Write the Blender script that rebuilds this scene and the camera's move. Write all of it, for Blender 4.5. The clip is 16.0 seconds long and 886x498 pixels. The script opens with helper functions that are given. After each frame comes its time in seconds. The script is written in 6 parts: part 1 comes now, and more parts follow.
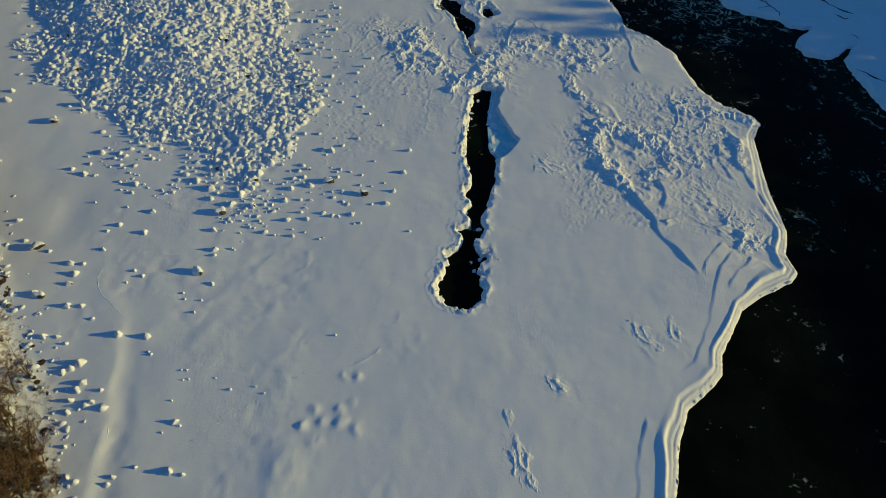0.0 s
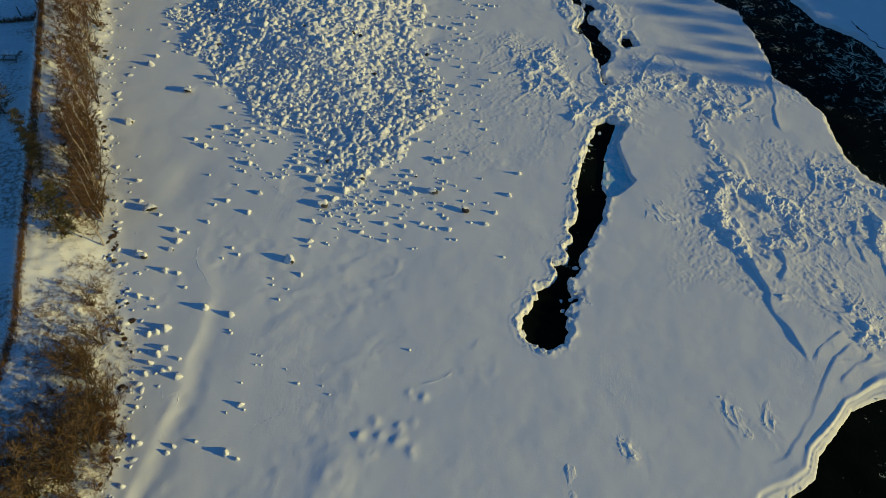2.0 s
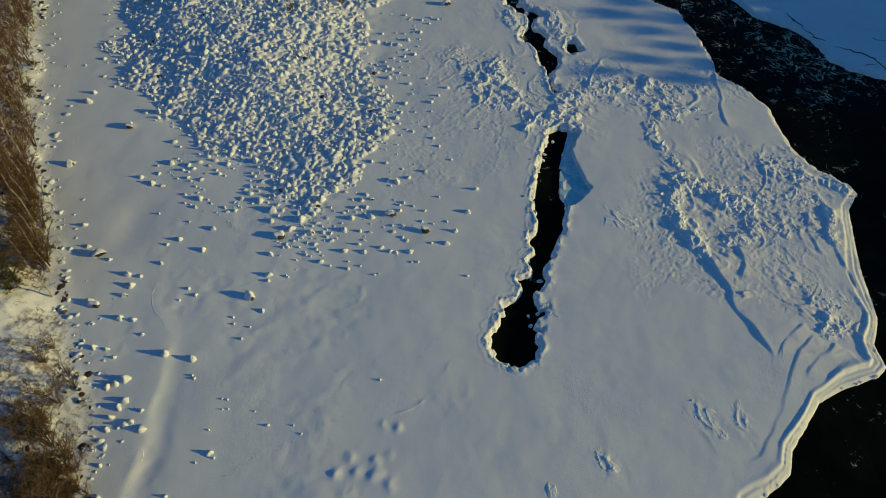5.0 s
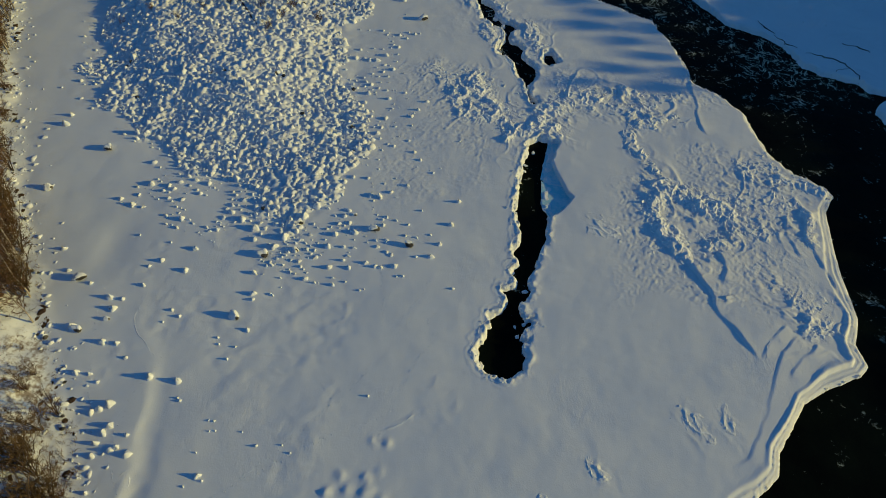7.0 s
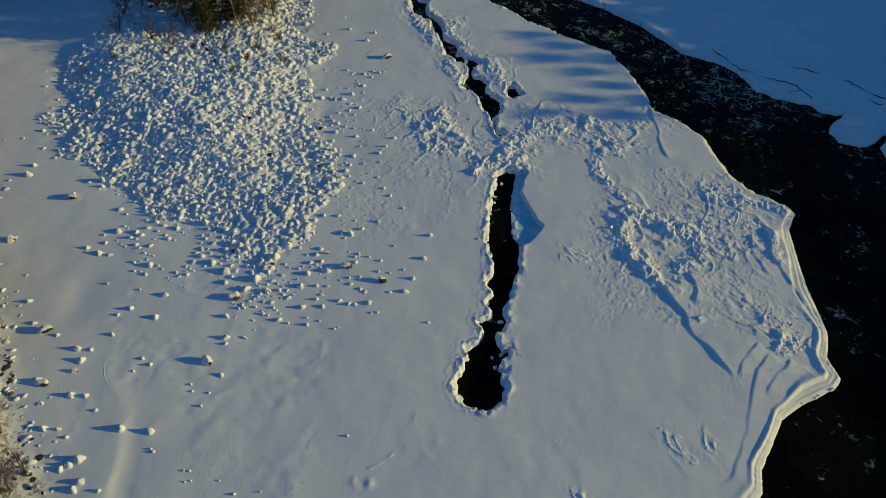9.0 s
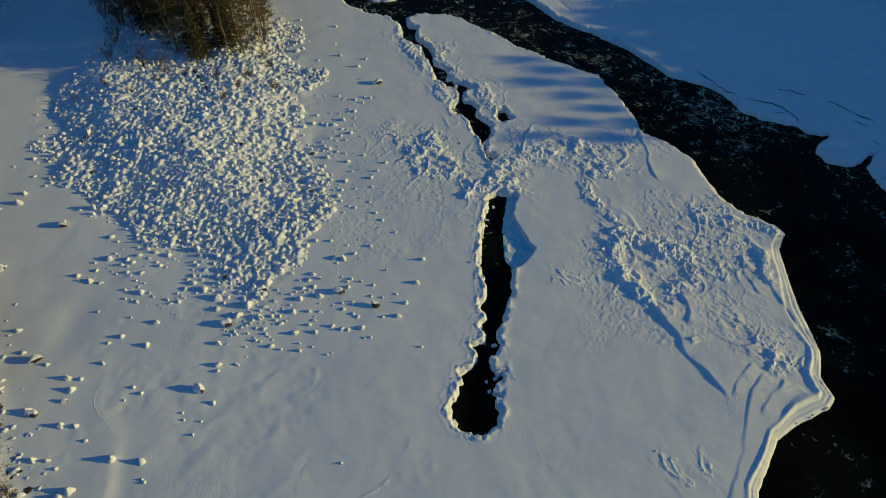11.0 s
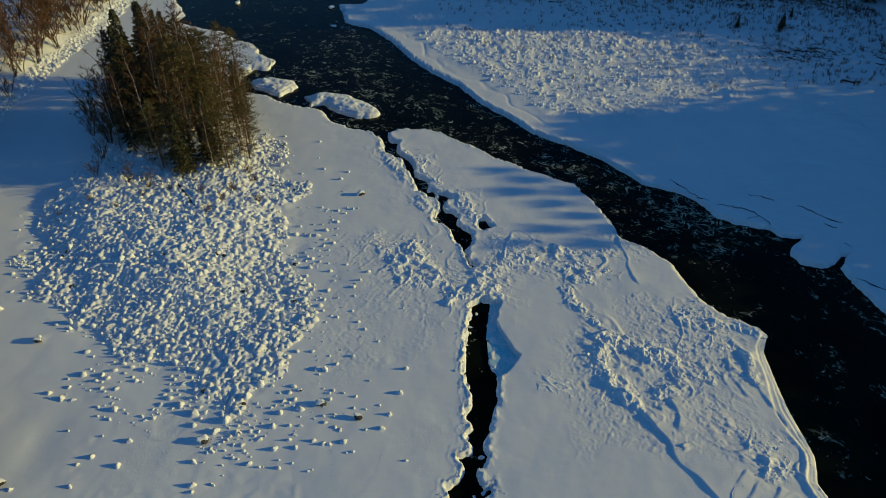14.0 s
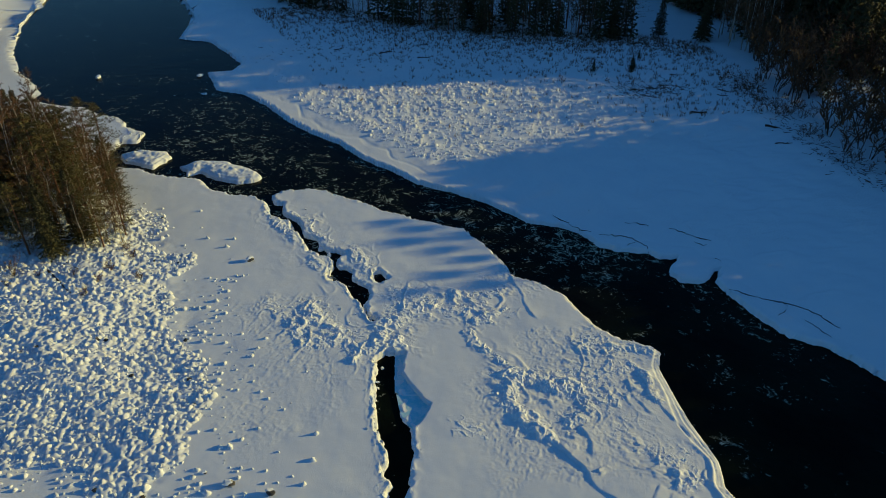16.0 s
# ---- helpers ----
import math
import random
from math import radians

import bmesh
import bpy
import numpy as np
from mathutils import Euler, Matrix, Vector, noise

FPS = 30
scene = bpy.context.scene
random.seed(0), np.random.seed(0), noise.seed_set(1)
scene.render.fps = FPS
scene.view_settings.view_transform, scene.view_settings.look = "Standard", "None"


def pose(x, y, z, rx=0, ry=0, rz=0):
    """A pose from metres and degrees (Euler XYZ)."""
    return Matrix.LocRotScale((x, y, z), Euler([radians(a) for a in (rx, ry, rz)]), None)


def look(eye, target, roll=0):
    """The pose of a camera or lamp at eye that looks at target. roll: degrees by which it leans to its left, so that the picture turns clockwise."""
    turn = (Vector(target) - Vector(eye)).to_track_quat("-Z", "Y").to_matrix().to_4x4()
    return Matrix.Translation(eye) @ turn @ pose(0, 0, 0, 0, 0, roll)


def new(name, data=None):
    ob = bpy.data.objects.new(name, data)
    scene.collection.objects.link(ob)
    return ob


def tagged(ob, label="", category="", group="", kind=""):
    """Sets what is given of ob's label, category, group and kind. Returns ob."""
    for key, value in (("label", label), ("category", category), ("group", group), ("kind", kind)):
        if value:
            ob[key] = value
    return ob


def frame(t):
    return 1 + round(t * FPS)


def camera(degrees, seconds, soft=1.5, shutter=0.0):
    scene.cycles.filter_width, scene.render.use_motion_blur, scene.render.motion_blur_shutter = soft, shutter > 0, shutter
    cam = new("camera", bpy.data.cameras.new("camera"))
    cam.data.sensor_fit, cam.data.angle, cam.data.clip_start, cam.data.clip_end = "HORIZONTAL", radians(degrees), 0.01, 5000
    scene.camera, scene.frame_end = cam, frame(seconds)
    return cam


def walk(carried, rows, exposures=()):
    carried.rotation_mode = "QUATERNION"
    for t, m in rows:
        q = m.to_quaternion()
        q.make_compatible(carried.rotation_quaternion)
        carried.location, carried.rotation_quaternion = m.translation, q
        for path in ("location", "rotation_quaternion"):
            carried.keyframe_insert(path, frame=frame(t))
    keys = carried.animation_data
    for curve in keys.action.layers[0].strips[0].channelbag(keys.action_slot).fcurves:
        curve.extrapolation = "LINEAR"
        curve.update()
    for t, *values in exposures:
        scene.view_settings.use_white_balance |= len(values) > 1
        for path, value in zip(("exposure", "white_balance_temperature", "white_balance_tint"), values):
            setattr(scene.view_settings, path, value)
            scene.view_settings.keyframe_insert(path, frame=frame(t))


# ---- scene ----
cam = camera(65.28, 16.0, soft=0.5)
# seconds, eye x y z, yaw, pitch, roll
ROWS = [
    (0.0, -2.135, 12.780, 45.010, 0.020, -51.882, 0.318),
    (0.5, -2.168, 13.158, 44.980, 0.001, -51.832, 0.365),
    (0.8, -2.228, 13.504, 44.876, 0.068, -51.830, 0.363),
    (1.0, -2.277, 13.787, 44.790, 6.677, -51.670, 0.163),
    (1.2, -2.170, 14.014, 44.761, 12.768, -51.561, 0.386),
    (1.5, -2.009, 14.355, 44.717, 12.957, -51.558, 0.393),
    (2.0, -1.900, 15.038, 44.760, 13.176, -51.536, 0.244),
    (2.5, -1.951, 15.727, 44.811, 13.274, -51.544, 0.160),
    (3.0, -2.058, 16.300, 44.863, 13.246, -51.376, 0.183),
    (3.5, -2.186, 16.544, 44.965, 13.190, -51.429, 0.167),
    (4.0, -2.266, 16.633, 45.078, 9.690, -51.527, 0.059),
    (6.5, -2.251, 16.672, 45.293, 6.856, -50.772, -0.217),
    (7.0, -2.330, 16.684, 45.323, 5.883, -50.326, -0.167),
    (7.5, -2.405, 16.757, 45.350, 5.847, -48.905, -0.147),
    (8.0, -2.387, 16.614, 45.301, 5.886, -47.444, -0.160),
    (8.5, -2.352, 16.558, 45.252, 4.152, -47.406, -0.218),
    (9.0, -2.323, 16.570, 45.265, 2.460, -47.441, -0.257),
    (11.5, -2.404, 16.631, 45.374, 1.428, -44.866, -0.173),
    (12.0, -2.423, 16.650, 45.360, 1.398, -44.097, -0.111),
    (12.5, -2.438, 16.693, 45.347, 1.447, -42.782, -0.136),
    (13.0, -2.415, 16.697, 45.331, 0.617, -40.764, -0.156),
    (13.5, -2.404, 16.671, 45.335, -0.184, -38.714, -0.145),
    (14.0, -2.344, 16.655, 45.266, -0.380, -36.632, -0.018),
    (14.5, -2.611, 16.688, 45.172, -5.773, -34.560, -0.096),
    (15.0, -2.763, 16.687, 45.129, -8.273, -32.514, -0.027),
    (15.5, -2.791, 16.616, 45.051, -8.239, -32.152, -0.004),
    (16.0, -2.770, 16.572, 44.996, -11.200, -32.153, -0.085),
]


def gimbal(x, y, z, yaw, pitch, roll):
    yaw, pitch = radians(yaw), radians(pitch)
    ahead = Vector((-math.sin(yaw) * math.cos(pitch), math.cos(yaw) * math.cos(pitch), math.sin(pitch)))
    return look((x, y, z), Vector((x, y, z)) + ahead, roll)


walk(cam, [(r[0], gimbal(*r[1:])) for r in ROWS], exposures=[(0.0, -0.02, 4540, 10), (4.0, -0.15, 4540, 10), (9.0, -0.15, 4540, 10), (13.0, -0.12, 4540, 10), (16.0, 0.08, 4540, 10)])

# ---- sky and sun ----
SUN_EL = 13.0
world = bpy.data.worlds.new("sky")
scene.world = world
world.use_nodes = True
wt = world.node_tree
sky = wt.nodes.new("ShaderNodeTexSky")
sky.sky_type, sky.sun_disc = "NISHITA", False
sky.sun_elevation, sky.sun_rotation = radians(SUN_EL), radians(90)
sky.air_density, sky.dust_density, sky.ozone_density = 1.0, 0.3, 1.8
tone = wt.nodes.new("ShaderNodeMix")
tone.data_type, tone.blend_type = "RGBA", "MULTIPLY"
tone.inputs[0].default_value, tone.inputs[7].default_value = 1.0, (0.81, 1.03, 1.06, 1)
wt.links.new(sky.outputs[0], tone.inputs[6])
wt.links.new(tone.outputs[2], wt.nodes["Background"].inputs[0])
wt.nodes["Background"].inputs[1].default_value = 0.062
sun = new("sun", bpy.data.lights.new("sun", "SUN"))
sun.data.energy, sun.data.angle, sun.data.color = 3.95, radians(0.5), (1.0, 0.638, 0.108)
sun.matrix_world = look((150, 0, 150 * math.tan(radians(SUN_EL))), (0, 0, 0))

# ---- materials ----


def material(name):
    m = bpy.data.materials.new(name)
    m.use_nodes = True
    nt = m.node_tree
    return m, nt, nt.nodes["Principled BSDF"]


def node(nt, kind, **sets):
    n = nt.nodes.new(kind)
    for k, v in sets.items():
        if k in n.inputs:
            n.inputs[k].default_value = v
    return n


def ramp(nt, fac, stops):
    r = nt.nodes.new("ShaderNodeValToRGB")
    while len(r.color_ramp.elements) < len(stops):
        r.color_ramp.elements.new(0.5)
    for e, (p, c) in zip(r.color_ramp.elements, stops):
        e.position, e.color = p, (*c, 1)
    nt.links.new(fac, r.inputs[0])
    return r.outputs[0]


def coords(nt):
    return nt.nodes.new("ShaderNodeNewGeometry").outputs["Position"]


def noise_tex(nt, scale, detail=4.0, rough=0.55, vec=None):
    n = node(nt, "ShaderNodeTexNoise", Scale=scale, Detail=detail, Roughness=rough)
    nt.links.new(vec if vec is not None else coords(nt), n.inputs["Vector"])
    return n.outputs[0]


def bump(nt, bsdf, height, strength, distance, chain=None):
    b = node(nt, "ShaderNodeBump", Strength=strength, Distance=distance)
    nt.links.new(height, b.inputs["Height"])
    if chain is not None:
        nt.links.new(chain, b.inputs["Normal"])
    nt.links.new(b.outputs[0], bsdf.inputs["Normal"])
    return b.outputs[0]


def mixed(name, scale, stops, rough=0.8, bump_scale=8.0, bump_dist=0.02, spec=0.3, random_tint=False):
    m, nt, b = material(name)
    col = ramp(nt, noise_tex(nt, scale), stops)
    if random_tint:
        info = nt.nodes.new("ShaderNodeObjectInfo")
        hsv = node(nt, "ShaderNodeHueSaturation")
        mr = node(nt, "ShaderNodeMapRange")
        mr.inputs["To Min"].default_value, mr.inputs["To Max"].default_value = 0.7, 1.25
        nt.links.new(info.outputs["Random"], mr.inputs[0])
        nt.links.new(mr.outputs[0], hsv.inputs["Value"])
        nt.links.new(col, hsv.inputs["Color"])
        col = hsv.outputs[0]
    nt.links.new(col, b.inputs["Base Color"])
    b.inputs["Roughness"].default_value = rough
    b.inputs["Specular IOR Level"].default_value = spec
    bump(nt, b, noise_tex(nt, bump_scale), 0.6, bump_dist)
    return m


def math_node(nt, op, a, b=None, c=None):
    n = nt.nodes.new("ShaderNodeMath")
    n.operation = op
    for k, v in enumerate((a, b, c)):
        if v is None:
            continue
        if isinstance(v, (int, float)):
            n.inputs[k].default_value = v
        else:
            nt.links.new(v, n.inputs[k])
    return n.outputs[0]


def span(nt, value, a, b, lo=0.0, hi=1.0):
    n = node(nt, "ShaderNodeMapRange")
    for key, v in (("From Min", a), ("From Max", b), ("To Min", lo), ("To Max", hi)):
        n.inputs[key].default_value = v
    nt.links.new(value, n.inputs[0])
    return n.outputs[0]


def snow_material(name, grain=1.0):
    m, nt, b = material(name)
    base = ramp(nt, noise_tex(nt, 0.15, 5), [(0.3, (0.80, 0.82, 0.85)), (0.7, (0.86, 0.87, 0.88))])
    # dry grass and leaf litter in the snow of the bank
    litter = nt.nodes.new("ShaderNodeAttribute")
    litter.attribute_name = "litter"
    grass = math_node(nt, "MULTIPLY_ADD", litter.outputs["Fac"], 0.26, noise_tex(nt, 2.6, 7, 0.72))
    grass = math_node(nt, "MULTIPLY", span(nt, grass, 0.70, 0.84), math_node(nt, "MULTIPLY", litter.outputs["Fac"], 0.8))
    over = nt.nodes.new("ShaderNodeMix")
    over.data_type = "RGBA"
    nt.links.new(grass, over.inputs[0])
    nt.links.new(base, over.inputs[6])
    over.inputs[7].default_value = (0.20, 0.135, 0.07, 1)
    nt.links.new(over.outputs[2], b.inputs["Base Color"])
    b.inputs["Roughness"].default_value = 0.65
    b.inputs["Specular IOR Level"].default_value = 0.25
    n1 = bump(nt, b, noise_tex(nt, 0.5, 6, 0.62), 0.5, 0.038 * grain)
    # wind crust in patches
    mp = node(nt, "ShaderNodeMapping")
    mp.inputs["Rotation"].default_value = (0, 0, radians(-25))
    mp.inputs["Scale"].default_value = (1.0, 0.5, 1.0)
    nt.links.new(coords(nt), mp.inputs["Vector"])
    crust = noise_tex(nt, 4.2, 5, 0.68, mp.outputs[0])
    where = ramp(nt, noise_tex(nt, 0.07, 4, 0.6), [(0.50, (0.0, 0.0, 0.0)), (0.66, (1, 1, 1))])
    mul = nt.nodes.new("ShaderNodeMath")
    mul.operation = "MULTIPLY"
    nt.links.new(crust, mul.inputs[0])
    nt.links.new(where, mul.inputs[1])
    n2 = bump(nt, b, mul.outputs[0], 0.6, 0.045 * grain, n1)
    # folded ridges of broken crust where the ice has been jammed
    jam = nt.nodes.new("ShaderNodeAttribute")
    jam.attribute_name = "jam"
    for size, depth in ((2.0, 0.20), (4.6, 0.16), (11.0, 0.06)):
        rid = node(nt, "ShaderNodeTexNoise", Scale=size, Detail=5.0, Roughness=0.5, Distortion=0.7)
        rid.noise_type = "RIDGED_MULTIFRACTAL"
        nt.links.new(coords(nt), rid.inputs["Vector"])
        cut = nt.nodes.new("ShaderNodeMath")
        cut.operation = "MULTIPLY"
        nt.links.new(rid.outputs[0], cut.inputs[0])
        nt.links.new(jam.outputs["Fac"], cut.inputs[1])
        n2 = bump(nt, b, cut.outputs[0], 0.7, depth, n2)
    # plough furrows under the snow of the field
    field = nt.nodes.new("ShaderNodeAttribute")
    field.attribute_name = "furrow"
    turn = node(nt, "ShaderNodeMapping")
    turn.inputs["Rotation"].default_value = (0, 0, radians(-27))
    nt.links.new(coords(nt), turn.inputs["Vector"])
    wave = node(nt, "ShaderNodeTexWave", Scale=0.9, Distortion=2.2, Detail=3.0)
    wave.inputs["Detail Scale"].default_value = 1.6
    wave.bands_direction = "Y"
    nt.links.new(turn.outputs[0], wave.inputs["Vector"])
    n2 = bump(nt, b, math_node(nt, "MULTIPLY", wave.outputs["Fac"], field.outputs["Fac"]), 0.8, 0.07, n2)
    bump(nt, b, noise_tex(nt, 9.0, 3, 0.6), 0.5, 0.015 * grain, n2)
    return m


SNOW = snow_material("snow")
SNOW_LUMP = snow_material("lumpy_snow", grain=0.7)
STONE = mixed("stone", 2.0, [(0.3, (0.03, 0.028, 0.026)), (0.7, (0.11, 0.10, 0.09))], 0.85, 6, 0.05)
BARK = mixed("dark_bark", 3.0, [(0.3, (0.035, 0.026, 0.02)), (0.7, (0.09, 0.065, 0.045))], 0.9, 14, 0.02)
BIRCH = mixed("birch_bark", 2.5, [(0.35, (0.10, 0.085, 0.07)), (0.5, (0.42, 0.37, 0.30)), (0.8, (0.55, 0.5, 0.43))], 0.8, 12, 0.01)
PINE_BARK = mixed("pine_bark", 2.0, [(0.3, (0.10, 0.05, 0.03)), (0.7, (0.24, 0.12, 0.06))], 0.9, 14, 0.02)
TWIG = mixed("twig", 0.9, [(0.3, (0.070, 0.038, 0.017)), (0.7, (0.165, 0.090, 0.038))], 0.85, 10, 0.005, random_tint=True)
WILLOW = mixed("willow_twig", 0.9, [(0.3, (0.075, 0.047, 0.019)), (0.7, (0.17, 0.107, 0.042))], 0.85, 10, 0.005, random_tint=True)
SPRUCE = mixed("spruce_needles", 1.2, [(0.3, (0.028, 0.028, 0.010)), (0.7, (0.082, 0.074, 0.024))], 0.75, 9, 0.01, random_tint=True)
PINE = mixed("pine_needles", 1.2, [(0.3, (0.050, 0.044, 0.013)), (0.7, (0.13, 0.108, 0.030))], 0.75, 9, 0.01, random_tint=True)
DRY = mixed("dry_grass", 2.2, [(0.3, (0.08, 0.045, 0.02)), (0.7, (0.20, 0.12, 0.05))], 0.9, 10, 0.01)
TURF = mixed("turf", 5.0, [(0.3, (0.035, 0.022, 0.012)), (0.7, (0.13, 0.08, 0.04))], 0.95, 22, 0.06)
WOOD = mixed("grey_wood", 4.0, [(0.3, (0.14, 0.12, 0.10)), (0.7, (0.28, 0.25, 0.21))], 0.8, 16, 0.005)


SILL = (27.5, 84.5, -0.55)


def water_material():
    m, nt, b = material("river_water")
    pos = coords(nt)
    mp = node(nt, "ShaderNodeMapping")
    mp.vector_type = "TEXTURE"
    mp.inputs["Rotation"].default_value = (0, 0, radians(34))
    mp.inputs["Scale"].default_value = (1.0, 1.25, 1.0)
    nt.links.new(pos, mp.inputs["Vector"])
    flow = mp.outputs[0]
    sep = nt.nodes.new("ShaderNodeSeparateXYZ")
    nt.links.new(pos, sep.inputs[0])
    # rapids between a calm reach upstream and a deep pool below
    up = span(nt, sep.outputs[1], 42, 88)
    calm = span(nt, sep.outputs[1], 125, 175, 1.0, 0.0)
    sill = nt.nodes.new("ShaderNodeVectorMath")
    sill.operation = "DISTANCE"
    nt.links.new(pos, sill.inputs[0])
    sill.inputs[1].default_value = SILL
    rapid = math_node(nt, "MULTIPLY", up, calm)
    rapid = math_node(nt, "ADD", rapid, span(nt, sill.outputs["Value"], 1.0, 8.0, 0.9, 0.0))
    # curling crests, broken up by a coarser noise
    curl = node(nt, "ShaderNodeTexNoise", Scale=0.75, Detail=5.0, Roughness=0.62, Distortion=1.3)
    nt.links.new(flow, curl.inputs["Vector"])
    ridge = math_node(nt, "ABSOLUTE", math_node(nt, "SUBTRACT", curl.outputs[0], 0.5))
    crest = span(nt, ridge, 0.0, 0.028, 1.0, 0.0)
    broad = noise_tex(nt, 0.16, 4, 0.6, flow)
    patch = noise_tex(nt, 0.9, 4, 0.7, flow)
    where = math_node(nt, "ADD", patch, math_node(nt, "MULTIPLY", broad, 0.55))
    where = math_node(nt, "ADD", where, math_node(nt, "MULTIPLY", rapid, 0.15))
    foam = math_node(nt, "MULTIPLY", crest, span(nt, where, 0.94, 1.07))
    specks = noise_tex(nt, 3.6, 5, 0.75, flow)
    churn = math_node(nt, "ADD", specks, math_node(nt, "MULTIPLY", where, 0.45))
    foam = math_node(nt, "MAXIMUM", foam, span(nt, churn, 1.10, 1.24, 0.0, 0.7))
    deep = ramp(nt, broad, [(0.35, (0.0022, 0.0022, 0.0018)), (0.65, (0.006, 0.009, 0.005))])
    mx = nt.nodes.new("ShaderNodeMix")
    mx.data_type = "RGBA"
    nt.links.new(foam, mx.inputs[0])
    nt.links.new(deep, mx.inputs[6])
    mx.inputs[7].default_value = (0.72, 0.76, 0.58, 1)
    nt.links.new(mx.outputs[2], b.inputs["Base Color"])
    b.inputs["Roughness"].default_value = 0.14
    b.inputs["IOR"].default_value = 1.33
    b.inputs["Specular IOR Level"].default_value = 0.055
    n1 = bump(nt, b, noise_tex(nt, 0.8, 5, 0.62, flow), 0.5, 0.10)
    bump(nt, b, noise_tex(nt, 4.0, 3, 0.6, flow), 0.4, 0.03, n1)
    return m


WATER = water_material()

# ---- numeric noise and plan tools ----


def lattice(ix, iy, seed):
    h = (ix.astype(np.int64) * 374761393 + iy.astype(np.int64) * 668265263 + seed * 2147483647) & 0xFFFFFFFF
    h = ((h ^ (h >> 13)) * 1274126177) & 0xFFFFFFFF
    return ((h ^ (h >> 16)) & 0xFFFF) / 65535.0


def vnoise(x, y, seed=0):
    """Smooth noise, -1 to 1, one bump per metre."""
    ix, iy = np.floor(x), np.floor(y)
    fx, fy = x - ix, y - iy
    u, v = fx * fx * fx * (fx * (fx * 6 - 15) + 10), fy * fy * fy * (fy * (fy * 6 - 15) + 10)
    a, b, c, d = (lattice(ix + i, iy + j, seed) for i, j in ((0, 0), (1, 0), (0, 1), (1, 1)))
    return 2 * ((a + (b - a) * u) + ((c + (d - c) * u) - (a + (b - a) * u)) * v) - 1


def fbm(x, y, size, octaves=4, seed=0, gain=0.5):
    out, amp, f = 0, 1.0, 1.0 / size
    for o in range(octaves):
        r = 0.6 * o
        out = out + amp * vnoise((x * math.cos(r) - y * math.sin(r)) * f + 17.3 * o, (x * math.sin(r) + y * math.cos(r)) * f - 9.1 * o, seed + o)
        amp, f = amp * gain, f * 2.03
    return out


def folds(x, y, size, seed=0):
    """Sharp winding crests, 0 to 1."""
    wx, wy = x + 0.35 * size * fbm(x, y, size * 1.1, 2, seed + 5), y + 0.35 * size * fbm(x, y, size * 1.1, 2, seed + 6)
    return np.clip(1 - 4.0 * np.abs(fbm(wx, wy, size, 2, seed)), 0, 1)


def grain_folds(x, y, size, turn, seed=0, stretch=3.5):
    """Sharp crests drawn out along one direction."""
    c, s = math.cos(radians(turn)), math.sin(radians(turn))
    return folds((x * c + y * s) / stretch, -x * s + y * c, size, seed)


def blocks(x, y, size, seed=0):
    """Jumbled blocks: distance-based lumps with a random height each."""
    gx, gy = x / size, y / size
    ix, iy = np.floor(gx), np.floor(gy)
    best, val = np.full(x.shape, 9.0), np.zeros(x.shape)
    for i in (-1, 0, 1):
        for j in (-1, 0, 1):
            cx, cy = ix + i, iy + j
            px, py = cx + lattice(cx, cy, seed), cy + lattice(cx, cy, seed + 1)
            d = np.hypot(gx - px, gy - py)
            near = d < best
            tilt = (gx - px) * (lattice(cx, cy, seed + 3) - 0.5) + (gy - py) * (lattice(cx, cy, seed + 4) - 0.5)
            val = np.where(near, lattice(cx, cy, seed + 2) + 0.9 * tilt, val)
            best = np.minimum(best, d)
    return val * np.clip(1.25 - best * 1.1, 0, 1)


def crumple(x, y, size, octaves=5, seed=0):
    """Crumpled crust: sharp crests that carry finer crests, 0 to about 1."""
    out, amp, f, w = 0, 1.0, 1.0 / size, 1.0
    for o in range(octaves):
        r = 0.9 * o + 0.4
        n = 1 - np.abs(vnoise((x * math.cos(r) - y * math.sin(r)) * f + 11.7 * o, (x * math.sin(r) + y * math.cos(r)) * f - 5.3 * o, seed + o))
        n = n ** 3 * w
        out, w = out + amp * n, np.clip(1.6 * n + 0.15, 0, 1)
        amp, f = amp * 0.52, f * 2.1
    return 0.62 * out


def plates(x, y, size, seed=0):
    """Broken slabs: cells with sharp edges, each at its own height and tilt, 0 to about 1."""
    wx, wy = x + 0.22 * size * fbm(x, y, 0.6 * size, 2, seed + 7), y + 0.22 * size * fbm(x, y, 0.6 * size, 2, seed + 8)
    gx, gy = wx / size, wy / size
    ix, iy = np.floor(gx), np.floor(gy)
    best, val = np.full(x.shape, 9.0), np.zeros(x.shape)
    for i in (-1, 0, 1):
        for j in (-1, 0, 1):
            cx, cy = ix + i, iy + j
            px, py = cx + lattice(cx, cy, seed), cy + lattice(cx, cy, seed + 1)
            d = np.hypot(gx - px, gy - py)
            near = d < best
            tilt = (gx - px) * (lattice(cx, cy, seed + 3) - 0.5) + (gy - py) * (lattice(cx, cy, seed + 4) - 0.5)
            val = np.where(near, lattice(cx, cy, seed + 2) ** 2 + 0.8 * tilt, val)
            best = np.minimum(best, d)
    return val


def steps(v, n, soft=0.25):
    """Treads with steep risers: v cut into n steps for each unit."""
    k = v * n
    f = np.floor(k)
    return (f + smooth(1 - soft, 1.0, k - f)) / n


def smooth(a, b, v):
    t = np.clip((v - a) / (b - a), 0, 1)
    return t * t * (3 - 2 * t)


